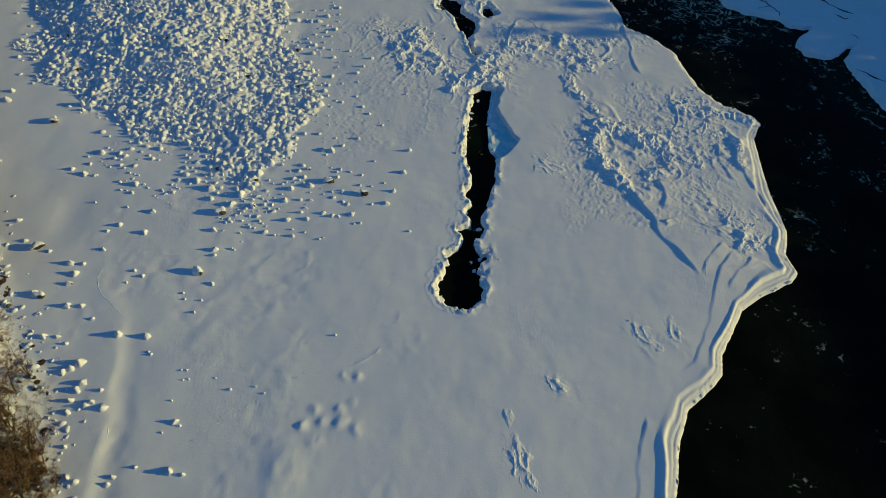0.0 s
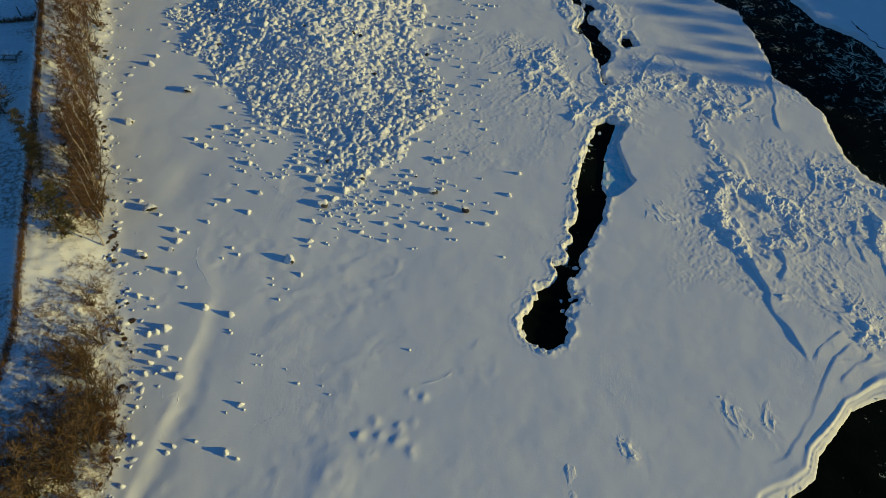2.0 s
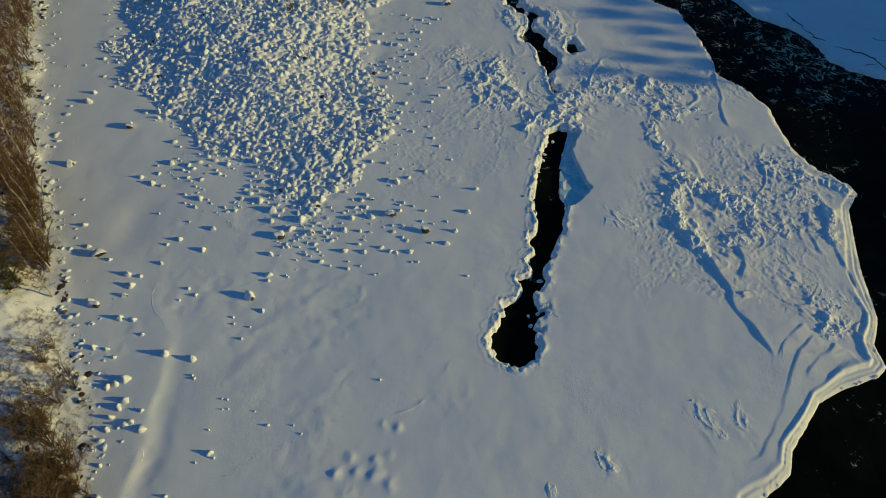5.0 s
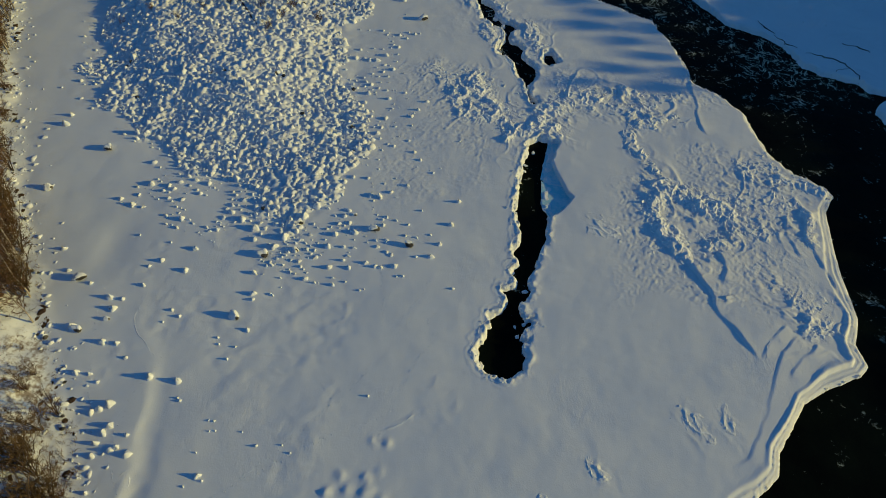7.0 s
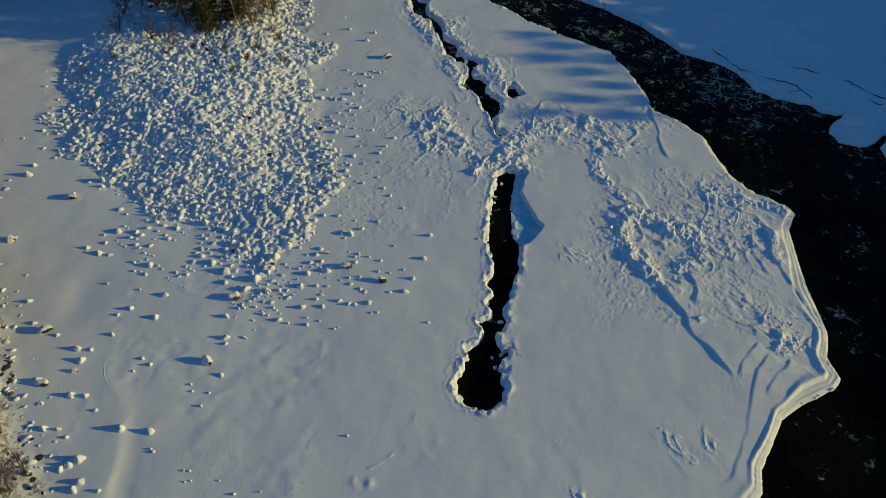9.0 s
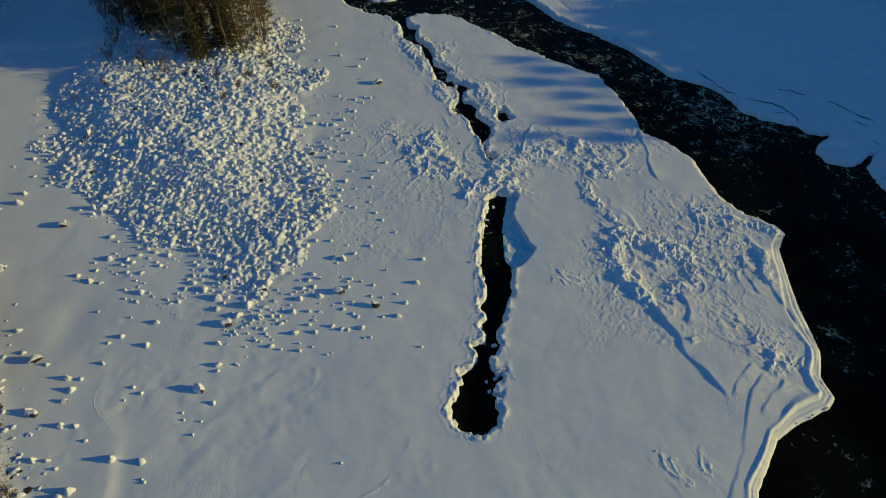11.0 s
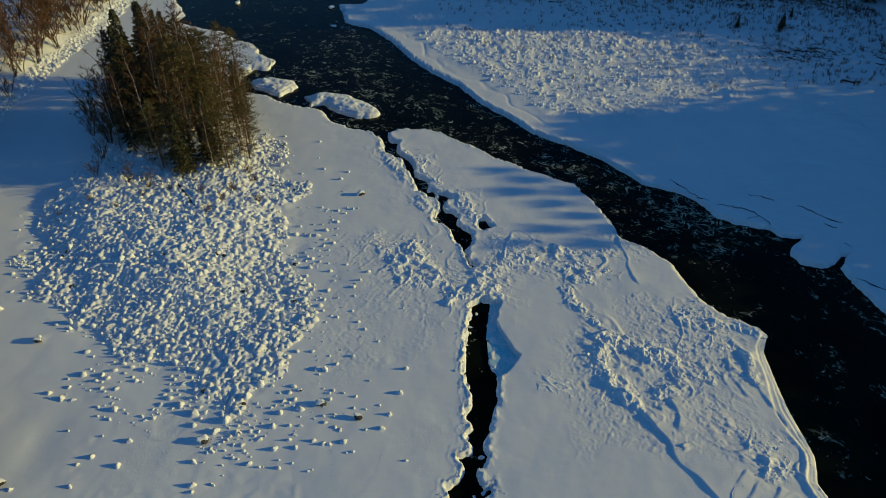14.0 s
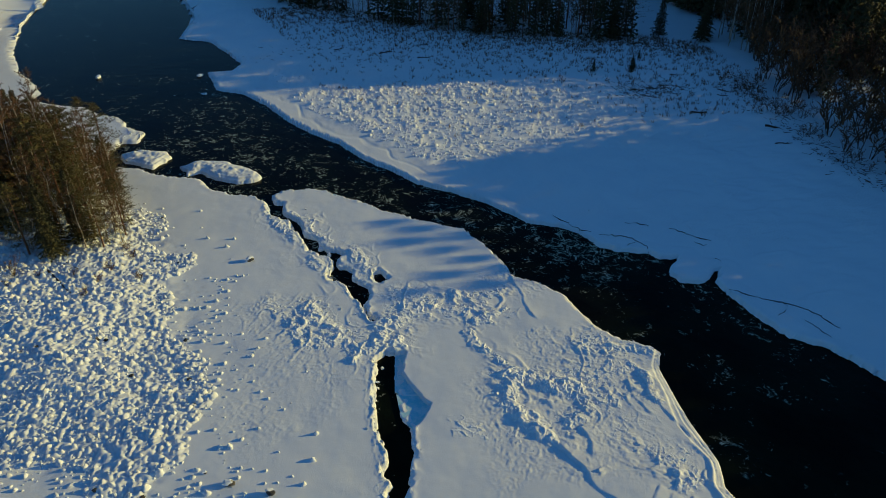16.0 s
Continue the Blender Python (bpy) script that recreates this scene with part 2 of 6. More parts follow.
def line_distance(x, y, pts, closed=False):
    """Distance to a line of points, the share of the way along it and the side (left is positive)."""
    pts = np.array(pts, float)
    ends = np.roll(pts, -1, 0) if closed else pts[1:]
    starts = pts if closed else pts[:-1]
    best, along, side = np.full(x.shape, 1e9), np.zeros(x.shape), np.zeros(x.shape)
    n = len(starts)
    for k in range(n):
        (ax, ay), (bx, by) = starts[k], ends[k]
        dx, dy = bx - ax, by - ay
        t = np.clip(((x - ax) * dx + (y - ay) * dy) / (dx * dx + dy * dy + 1e-12), 0, 1)
        d = np.hypot(x - ax - t * dx, y - ay - t * dy)
        near = d < best
        best = np.where(near, d, best)
        along = np.where(near, (k + t) / n, along)
        side = np.where(near, np.sign(dx * (y - ay) - dy * (x - ax)), side)
    return best, along, side


def inside(x, y, pts):
    pts = np.array(pts, float)
    odd = np.zeros(x.shape, bool)
    for (ax, ay), (bx, by) in zip(pts, np.roll(pts, -1, 0)):
        if ay != by:
            odd ^= ((ay > y) != (by > y)) & (x < (bx - ax) * (y - ay) / (by - ay) + ax)
    return odd


def signed(x, y, pts):
    """Distance to a closed outline, negative within it."""
    d = line_distance(x, y, pts, True)[0]
    return np.where(inside(x, y, pts), -d, d)


# ---- plan ----
ICE_EDGE = [(9.5, -60), (11.0, 5), (12.2, 22), (12.8, 27.8), (13.8, 31.6), (15.1, 34.4), (16.5, 35.5), (18.1, 37.0), (18.5, 38.7), (19.6, 40.4), (21.0, 42.7), (23.0, 44.1), (25.8, 45.5),
            (26.4, 46.2), (26.1, 48.1), (26.9, 50.5), (26.7, 54.7), (26.9, 58.3), (27.2, 62.1), (28.4, 64.1), (27.9, 64.9), (25.5, 66.5), (24.0, 68.6), (22.9, 72.3), (22.6, 75.0),
            (20.3, 78.0), (18.1, 79.6), (17.7, 83.0), (16.6, 87.2), (14.7, 91.5), (9.4, 95.1), (5.4, 98.3), (2.6, 101.3), (-0.3, 103.6), (-2.9, 106.4), (-8.1, 106.9), (-9.6, 105.4),
            (-9.0, 103.2), (-7.9, 103.0), (-8.0, 101.8)]
CHANNEL_EAST = [(-7.7, 99.8), (-6.4, 98.2), (-5.6, 96.3), (-5.3, 93.9), (-4.1, 92.8), (-3.5, 91.5), (-2.9, 89.6), (-1.6, 89.3), (-0.7, 88.1), (-1.5, 87.1), (-1.7, 85.5), (-0.8, 85.3), (0.0, 84.5),
                (-0.1, 82.7), (1.3, 81.2), (1.5, 79.5), (0.5, 77.4), (1.0, 75.9), (1.8, 74.8), (1.4, 74.2)]
CHANNEL_WEST = [(0.8, 75.1), (0.5, 76.6), (0.1, 78.4), (-0.6, 79.9), (-1.0, 81.1), (-1.7, 82.5), (-2.6, 82.9), (-3.0, 84.2), (-2.2, 85.9), (-2.1, 87.3), (-2.8, 88.2), (-3.9, 88.8), (-4.9, 89.9),
                (-5.4, 91.4), (-5.7, 93.4), (-6.7, 95.7), (-7.1, 97.6), (-8.2, 98.6), (-9.8, 99.9), (-10.1, 102.8)]
NORTH_EDGE = [(-10.5, 104.4), (-12.4, 106.1), (-14.8, 107.0), (-18.1, 109.2), (-19.8, 112.9), (-23.8, 114.5), (-27.4, 116.6), (-29.1, 118.3), (-32.2, 119.4), (-35.5, 122.5), (-35.0, 126.0), (-34.0, 129.8),
              (-31.5, 129.3), (-31.0, 133.0), (-34.4, 136.5), (-36.4, 141.0), (-40.7, 143.8), (-43.2, 147.5), (-47.0, 148.9), (-54.8, 153.8), (-53.9, 157.9), (-57.6, 165.4), (-62.1, 172.9), (-67.9, 188.4),
              (-73.9, 215.1), (-76.3, 241.6), (-86, 330), (-120, 600)]
FAR_SHORE = [(-60, 600), (-42, 330), (-34.8, 233.1), (-30.4, 212.2), (-31.8, 193.0), (-24.3, 188.9), (-19.0, 176.2), (-16.3, 169.3), (-18.3, 163.8), (-22.9, 164.7), (-20.4, 153.5), (-15.4, 150.1),
             (-11.1, 143.6), (-7.0, 134.2), (-3.4, 128.2), (1.0, 122.5), (4.1, 116.2), (8.5, 110.2), (11.2, 105.8), (15.5, 102.2), (18.8, 98.9), (22.3, 94.1), (23.8, 91.5), (27.6, 89.6), (28.9, 88.2),
             (29.9, 86.2), (30.6, 84.4), (31.9, 83.4), (33.1, 82.6), (35.9, 81.5), (36.7, 80.2), (38.8, 79.8), (38.2, 78.9), (37.1, 78.1), (36.2, 76.8), (36.9, 75.2), (38.5, 74.6), (40.0, 75.0), (41.5, 76.4), (42.5, 76.5), (41.4, 75.1), (40.6, 74.2), (40.8, 71.4), (41.7, 67.0), (42.9, 63.9),
             (45.7, 61.5), (46.7, 59.6), (48.0, 56.7), (54, 44), (62, 20), (70, -60)]
RIVER = ICE_EDGE + CHANNEL_EAST + CHANNEL_WEST + NORTH_EDGE + FAR_SHORE
LEAD_WEST = [(0.7, 68.3), (0.5, 66.2), (0.1, 63.0), (0.0, 59.4), (0.4, 56.7), (0.1, 54.6), (0.28, 53.4), (-0.2, 52.8), (-0.26, 52.3), (0.16, 51.6), (0.16, 51.0), (-0.43, 50.6), (-0.82, 50.6), (-0.68, 50.0), (-0.48, 49.4),
             (-0.8, 48.7), (-0.92, 48.4), (-1.47, 47.9), (-1.79, 47.7), (-1.65, 46.9), (-2.13, 46.7), (-2.16, 45.9), (-2.39, 45.3), (-2.7, 44.8), (-2.53, 44.0), (-2.02, 43.3), (-1.66, 42.7), (-1.07, 42.5), (-0.76, 42.2), (-0.19, 42.2)]
LEAD_EAST = [(0.0, 42.4), (0.39, 42.8), (0.86, 43.2), (1.09, 43.85), (1.23, 44.3), (0.98, 44.8), (0.95, 45.3), (1.31, 45.7), (0.55, 46.15), (0.87, 46.7), (1.37, 47.0), (1.78, 47.4), (1.7, 47.95), (1.01, 47.8), (0.75, 48.2), (0.59, 49.0),
             (0.94, 49.8), (1.36, 50.4), (1.23, 51.2), (1.25, 52.0), (1.68, 52.6), (1.84, 53.9), (2.6, 56.3), (2.9, 59.0), (2.2, 60.7), (2.2, 61.8), (2.4, 65.6), (2.7, 67.2), (2.6, 69.0), (1.8, 69.4)]
LEAD = LEAD_WEST + LEAD_EAST
SIDE_HOLE = [(2.2, 83.6), (2.9, 83.7), (3.9, 82.5), (4.0, 82.1), (2.9, 81.5), (2.4, 82.3)]
PLATE = [(2.5, 69.2), (3.9, 68.8), (3.0, 66.0), (3.7, 64.2), (4.4, 62.0), (5.0, 61.4), (3.7, 59.4), (2.9, 58.6), (1.6, 60.7), (1.6, 64.8)]
BANK_FOOT = [(-22, -60), (-24.5, 15), (-25.6, 25.1), (-26.6, 28.0), (-28.3, 33.3), (-31.6, 37.6), (-35.4, 43.5), (-38.4, 48.0), (-42.8, 54.4), (-47.4, 61.9), (-55.0, 75.8), (-62, 92), (-67.5, 112), (-67.5, 127),
             (-67, 140), (-66.5, 160), (-72, 185), (-81, 230), (-100, 330)]
WALL = [(-30, -20), (-34.5, 20), (-36.0, 28.6), (-36.5, 30.3), (-38.2, 34.2), (-42.2, 40.9), (-46.9, 49.0), (-52.4, 58.2), (-60.3, 71.3), (-67, 84), (-80, 106)]
FIELD = [(-50.6, 88), (-49.7, 81.3), (-47.4, 77.0), (-42.6, 70.3), (-40.5, 69.5), (-37.2, 65.3), (-31.1, 61.9), (-27.9, 60.2), (-21.6, 56.2), (-19.8, 53.5), (-18.4, 54.4), (-17.3, 58), (-16.9, 63), (-16.7, 69.1),
         (-17.3, 74.6), (-19.3, 85.4), (-21.6, 94.4), (-26.5, 103.4), (-34, 108), (-46, 104)]
ISLAND = [(-50, 84), (-42, 72), (-30, 64), (-21, 66), (-20, 76), (-22, 90), (-26, 104), (-32, 113), (-42, 120), (-52, 118), (-57, 104)]

# jumbled ridges: line, half width, height
RUBBLE = [
    ([(-5.1, 77.8), (-3.6, 74.5), (-2.4, 72.0), (-0.4, 69.9), (2.1, 71.0)], 1.7, 0.75),
    ([(-7.5, 76.5), (-5.5, 73.5), (-4.0, 71.0)], 0.9, 0.4),
    ([(1.2, 71.2), (3.0, 73.5), (4.2, 75.3), (7.2, 75.8)], 1.5, 0.6),
    ([(10.3, 77.4), (15.4, 76.4)], 0.9, 0.5),
    ([(11.7, 72.2), (15.3, 73.6)], 0.9, 0.5),
    ([(8.5, 75), (11, 74.4), (13.4, 75)], 1.2, 0.4),
    ([(10.4, 70.6), (10.7, 68.9), (11.8, 67.3), (12.9, 65.1), (14.0, 62.9)], 0.6, 0.5),
]
RUBBLE += [
    ([(13.2, 63.4), (16.2, 61.6), (18.8, 60.8)], 1.3, 0.7),
    ([(12.2, 61.8), (12.1, 59.9), (12.8, 57.6), (14.2, 55.2)], 1.1, 0.7),
    ([(16.2, 57.2), (17.6, 57.0)], 0.8, 0.6),
    ([(23.4, 65.8), (26.4, 64.6), (28.0, 64.2)], 1.0, 0.5),
    ([(24.9, 63), (25.4, 60), (25.0, 57.6)], 0.6, 0.35),
    ([(22.6, 48.4), (24.6, 49.4)], 1.1, 0.45),
    ([(22.0, 52.5), (24.0, 51.0)], 1.3, 0.25),
]
RUBBLE_NORTH = [
    ([(-6.9, 99.2), (-4.8, 96.9), (-4.6, 94.4), (-2.4, 91.4)], 0.9, 0.5),
    ([(-10.2, 101.8), (-9.4, 98.6), (-7.9, 95.6), (-6.4, 92.6)], 0.8, 0.5),
    ([(0.0, 88.4), (1.0, 86.2), (1.6, 84.2), (2.0, 82.2)], 1.0, 0.5),
    ([(-4.4, 88.0), (-4.0, 85.8)], 0.8, 0.5),
    ([(-9.5, 79.5), (-7.5, 77.0), (-6.4, 74.0), (-6.0, 71.5)], 1.0, 0.3),
    ([(3.5, 78.5), (6.5, 77.8), (9.0, 76.6)], 1.0, 0.3),
    ([(17.5, 62.5), (20.5, 61.2), (23.2, 62.4)], 1.2, 0.4),
    ([(18.6, 59.0), (21.5, 58.6)], 1.0, 0.35),
    ([(21.0, 66.5), (24.0, 67.2)], 1.2, 0.35),
    ([(-36.5, 140), (-33.6, 136.2), (-32.0, 132.6), (-34.4, 131)], 1.2, 0.6),
]
RUBBLE = RUBBLE + RUBBLE_NORTH
# plates that stand higher on one side: line, height, how far the step runs out
SCARP = [
    ([(14.3, 54.9), (15.6, 52.1), (16.3, 49.5), (17.6, 47.5), (18.6, 45.2)], 0.40, 4.0),
    ([(21.2, 49.0), (20.0, 47.9), (19.4, 47.0), (18.8, 45.4)], 0.15, 1.0),
    ([(16.9, 56.3), (17.3, 54.2), (16.9, 52.6)], 0.4, 1.2),
    ([(16.7, 51.4), (16.9, 50.7)], 0.35, 0.6),
    ([(22.3, 48.2), (20.5, 46.5), (19.3, 43.8), (18.4, 41.1), (17.5, 39.5), (16.2, 37.8), (14.7, 36.5)], 0.13, 1.5),
    ([(23.4, 47.4), (22.7, 46.6), (21.8, 46.0), (21.0, 45.0), (20.6, 44.0)], 0.18, 0.8),
]
SCARP += [
    ([(25.2, 62.4), (24.8, 58.5), (25.6, 54.9), (26.1, 52.1)], 0.35, 0.9),
    ([(23.6, 61.0), (23.2, 58.4), (24.0, 55.8)], 0.25, 0.8),
    ([(17.5, 84.2), (17.7, 78.6), (17.8, 73.0), (18.4, 70.9)], 0.28, 0.8),
    ([(12.2, 33.5), (11.3, 31.2), (10.6, 27.7), (10.2, 20)], 0.12, 1.0),
    ([(-6.4, 76.0), (-5.2, 74.2), (-3.9, 72.6)], 0.3, 0.9),
]
# rough, wind-cut patches: centre, half sizes, turn, height
PATCHES = [(6.2, 35.8, 1.6, 0.9, -40, 0.13), (3.2, 30.2, 2.6, 1.0, -75, 0.12), (12.8, 40.2, 1.8, 1.2, -60, 0.10), (15.4, 40, 1.6, 0.9, -70, 0.09), (-7.5, 38.0, 2.8, 0.4, 36, 0.07), (8.0, 57.5, 2.6, 1.4, -40, 0.11),
           (-9, 72, 6, 7, -55, 0.04), (-10, 82, 5, 6, -60, 0.03), (20, 57, 5, 4.5, -48, 0.12), (21.5, 64, 4.5, 3.0, -35, 0.14)]
PATCHES += [(6, 79, 5, 2.2, 0, 0.12), (14.5, 79, 3.0, 1.6, 0, 0.12), (11.5, 57.5, 2.5, 3.0, -70, 0.13), (-6, 64, 4, 6, -70, 0.05), (-5, 88, 4, 6, -60, 0.06), (10, 82, 5, 3, -20, 0.05), (22.5, 53.5, 4, 2.6, -55, 0.10), (-13, 60, 5, 5, -45, 0.035)]
MOUNDS = [(12.2, 60.2, 0.9, 0.35), (12.7, 58.4, 0.9, 0.42), (13.5, 56.4, 0.8, 0.45), (15.6, 61.8, 0.8, 0.3), (17.0, 57.1, 0.5, 0.35), (-10.6, 31.3, 1.2, 0.12), (-12.5, 29.7, 1.6, 0.15), (-7.3, 60.6, 0.6, 0.3)]
MOUNDS += [(-11.1, 33.8, 0.42, 0.5), (-9.3, 33.8, 0.4, 0.55), (-11.8, 32.6, 0.45, 0.55), (-10.4, 32.8, 0.45, 0.45), (-9.4, 32.7, 0.4, 0.35), (-9.0, 33.0, 0.4, 0.45), (-8.0, 32.3, 0.5, 0.55), (-10.8, 31.5, 0.5, 0.5), (-8.5, 34.3, 0.4, 0.3), (-9.2, 36.4, 0.4, 0.35), (-8.2, 36.4, 0.4, 0.3)]
CRACKS = [[(31.2, 86.4), (33.1, 85.6), (34.9, 84.6), (35.3, 83.7), (33.7, 83.3), (32.9, 82.3)],
          [(35.3, 88.0), (37.2, 87.3), (38.3, 86.4)],
          [(40.5, 85.7), (41.7, 84.4), (42.7, 82.7), (44.4, 81.7)],
          [(41.9, 82.1), (42.6, 81.2), (43.5, 81.1)],
          [(40.9, 72.1), (42.4, 70.8), (44.1, 69.5), (45.6, 68.3), (47.1, 66.8), (47.9, 64.8), (48.3, 63.1)],
          [(45.5, 68.2), (43.8, 67.0), (43.0, 66.5)],
          [(45.6, 65.5), (46.2, 64.1), (46.5, 62.1)],
          [(42.6, 78.3), (43.1, 77.1)],
          [(34.9, 84.6), (35.7, 82.4), (35.6, 81.2)],
          [(27.0, 92.4), (28.0, 90.1), (29.3, 87.9), (30.7, 87.0)]]
WATER_Z = -0.55


def box(x, y, pts, margin):
    """Which places lie within the margin of the points' bounds."""
    p = np.array(pts, float)
    lo, hi = p.min(0) - margin, p.max(0) + margin
    return np.flatnonzero((x > lo[0]) & (x < hi[0]) & (y > lo[1]) & (y < hi[1]))


def water_gap(x, y):
    """Distance to the nearest open water, negative in it."""
    jag = 1 - 0.75 * smooth(8, 12, x) * smooth(40, 34, x) * smooth(67, 62, y)
    wx = x + jag * (0.15 * fbm(x, y, 1.4, 3, 40) + 0.10 * fbm(x, y, 0.5, 2, 49))
    wy = y + jag * (0.15 * fbm(x, y, 1.4, 3, 47) + 0.10 * fbm(x, y, 0.5, 2, 56))
    d = signed(wx, wy, RIVER) + 0.3 * smooth(8, 12, x) * smooth(36, 32, x) * smooth(90, 60, y)
    for hole in (LEAD, SIDE_HOLE):
        d = np.minimum(d, signed(wx, wy, hole))
    return d


def land_height(x, y):
    """The snow's height, leaving out the open water. Works on arrays."""
    far_in = signed(x, y, FAR_SHORE + [(4000, -60), (4000, 600)])
    far = far_in < 0
    h = 0.05 * fbm(x, y, 9.0, 3, 3) + 0.02 * fbm(x, y, 2.2, 3, 8)
    # left bank: a stony slope up to a field
    d, _, side = line_distance(x, y, BANK_FOOT)
    d = np.where(side > 0, d, -d) + 0.5 * fbm(x, y, 3.0, 3, 21)
    bank = 2.3 * smooth(0.0, 8.5, d) + np.where(d > 0, 0.16 * smooth(0, 2, d) * blocks(x, y, 0.9, 5) + 0.12 * smooth(0, 3, d) * fbm(x, y, 2.5, 3, 30), 0)
    wd, _, wside = line_distance(x, y, WALL)
    beyond = (wside > 0) & (y < 106)
    bank = np.where(beyond, 0.35 + 1.8 * smooth(1.6, 0.2, wd) + 0.03 * fbm(x, y, 3, 2, 50), bank)
    h = h + np.where(d > 0, bank, 0)
    # the stony island
    di = signed(x, y, ISLAND) + 1.2 * fbm(x, y, 6, 2, 60)
    h = h + 1.1 * smooth(1.0, -9.0, di)
    df = signed(x, y, FIELD)
    h = h + smooth(1.5, -1.5, df) * (0.10 * fbm(x, y, 1.6, 3, 90) + 0.10 * fbm(x, y, 4.0, 2, 91))
    # far bank
    inland = -far_in
    rise = 0.25 * smooth(2, 9, inland) + 0.9 * smooth(12, 75, inland) + 0.10 * fbm(x, y, 6, 3, 70) * smooth(3, 20, inland)
    stony = smooth(-0.25, 0.25, fbm(x, y, 30, 2, 72) + 0.55 * smooth(100, 112, y) - 0.5 * smooth(100, 90, y)) * smooth(4, 12, inland)
    rise = rise + stony * (0.14 * blocks(x, y, 1.0, 73) + 0.07 * fbm(x, y, 1.1, 2, 74))
    rise = rise + smooth(2.0, 7.0, inland) * smooth(150, 60, inland) * (0.10 * fbm(x, y, 2.6, 3, 75) + 0.10 * folds(x, y, 5.0, 76))
    rise = rise - 0.06 * smooth(0.5, 0.0, np.abs(inland - 2.6 - 1.2 * fbm(x, y, 7, 3, 78))) * (y > 60)
    h = np.where(far, h + rise, h)
    # drifts on the near ice
    dd, _, ds = line_distance(x, y, [(-30.4, 48.5), (-29.3, 44.0), (-26.9, 41.4), (-26.1, 37.2), (-25.9, 35.2), (-25.3, 31.1), (-25.0, 24)])
    wob = 0.35 * fbm(x, y, 2.5, 3, 19)
    lift = np.interp(y, [20, 36, 41, 49], [0.45, 0.36, 0.15, 0.04]) * np.where(y < 52, 1, 0)
    h = h + lift * np.where(ds > 0, 0.24 * np.exp(-((dd + 0.6 * wob) / 0.5) ** 2) - 0.17 * np.exp(-((dd - 1.2 + wob) / 0.75) ** 2), 0.24 * np.exp(-(dd / 2.6) ** 2))
    h = h - 0.15 * np.exp(-(((x + 34.1) / 1.6) ** 2 + ((y - 51.7) / 2.6) ** 2))
    dd, _, ds = line_distance(x, y, [(-13.0, 20), (-13.3, 28), (-12.6, 31.5)])
    h = h + 0.12 * np.where(ds > 0, np.exp(-(dd / 0.9) ** 2), np.exp(-(dd / 1.6) ** 2)) * smooth(32.5, 30, y)
    # old tracks and wind marks on the snow between the bank and the lead
    w = np.flatnonzero((x > -34) & (x < -3) & (y > 22) & (y < 56))
    u, v = x[w], y[w]
    h[w] += smooth(-0.1, 0.5, fbm(u, v, 5.0, 3, 150)) * (0.022 * fbm(u, v, 0.9, 2, 151) + 0.022 * folds(u, v, 2.2, 152) ** 2) * smooth(-34, -30, u)
    for mx, my, r, top in MOUNDS:
        w = box(x, y, [(mx, my)], 4 * r)
        u, v = x[w], y[w]
        rr = np.hypot(u - mx, v - my) / r
        h[w] += 0.22 * top * np.exp(-1.6 * rr * rr) * (1 + 0.7 * fbm(u, v, 0.6, 3, 15))
    for cx, cy, ax, ay, turn, top in PATCHES:
        w = box(x, y, [(cx, cy)], 2.2 * max(ax, ay))
        u, v = x[w], y[w]
        c, s = math.cos(radians(turn)), math.sin(radians(turn))
        p, q = ((u - cx) * c + (v - cy) * s) / ax, (-(u - cx) * s + (v - cy) * c) / ay
        r = np.hypot(p, q) + 0.5 * fbm(u, v, 1.6, 2, 33)
        small = max(ax, ay) < 3
        cut = 0.55 * grain_folds(u, v, 0.8, turn, 35) ** 1.5 + 0.45 * grain_folds(u, v, 0.45, turn + 12, 25) + (0.4 * plates(u, v, 0.5, 65) - 0.1 if small else 0.5 * grain_folds(u, v, 1.6, turn - 10, 24, 5.0) ** 2)
        h[w] += (0.5 if small else 0.3) * top * smooth(1.25, 0.3, r) * cut
    # thin broken scarps of the crust, winding over the two sheets
    broken = smooth(7, 10, x) * smooth(27.5, 24, x) * smooth(47, 52, y) * smooth(93, 80, y) + smooth(-16, -11, x) * smooth(-2, -4, x) * smooth(56, 64, y) * smooth(96, 86, y)
    w = np.flatnonzero(broken > 0.01)
    u, v = x[w], y[w]
    rub = fbm(u, v, 7.0, 5, 130, 0.55)
    h[w] += broken[w] * smooth(-0.35, 0.2, fbm(u, v, 6.0, 2, 131)) * (0.28 * (steps(rub, 7, 0.12) - rub) + 0.04 * folds(u, v, 1.5, 132) ** 3 + 0.035 * folds(u, v, 0.8, 133) ** 2)
    for pts, wide, top in RUBBLE:
        w = box(x, y, pts, 3.6 * wide)
        u, v = x[w], y[w]
        d, _, _ = line_distance(u, v, pts)
        d = d + 0.6 * wide * fbm(u, v, 1.8, 4, 36)
        m = smooth(1.35 * wide, 0.1 * wide, d)
        core = smooth(0.9 * wide, 0.0, d)
        crush = steps(0.5 + 0.5 * fbm(u, v, 1.5, 4, 39), 5, 0.3)
        h[w] += 0.34 * top * m * (0.10 * crush + 0.12 * core + 0.24 * folds(u, v, 1.5, 31) ** 1.5 + 0.16 * plates(u, v, 1.0, 38) + 0.16 * plates(u, v, 0.45, 34) + 0.14 * folds(u, v, 0.6, 32)) - 0.06 * top * m * (1 - core)
        fringe = smooth(3.2 * wide, 0.6 * wide, d) * smooth(-0.35, 0.25, fbm(u, v, 2.5, 2, 29))
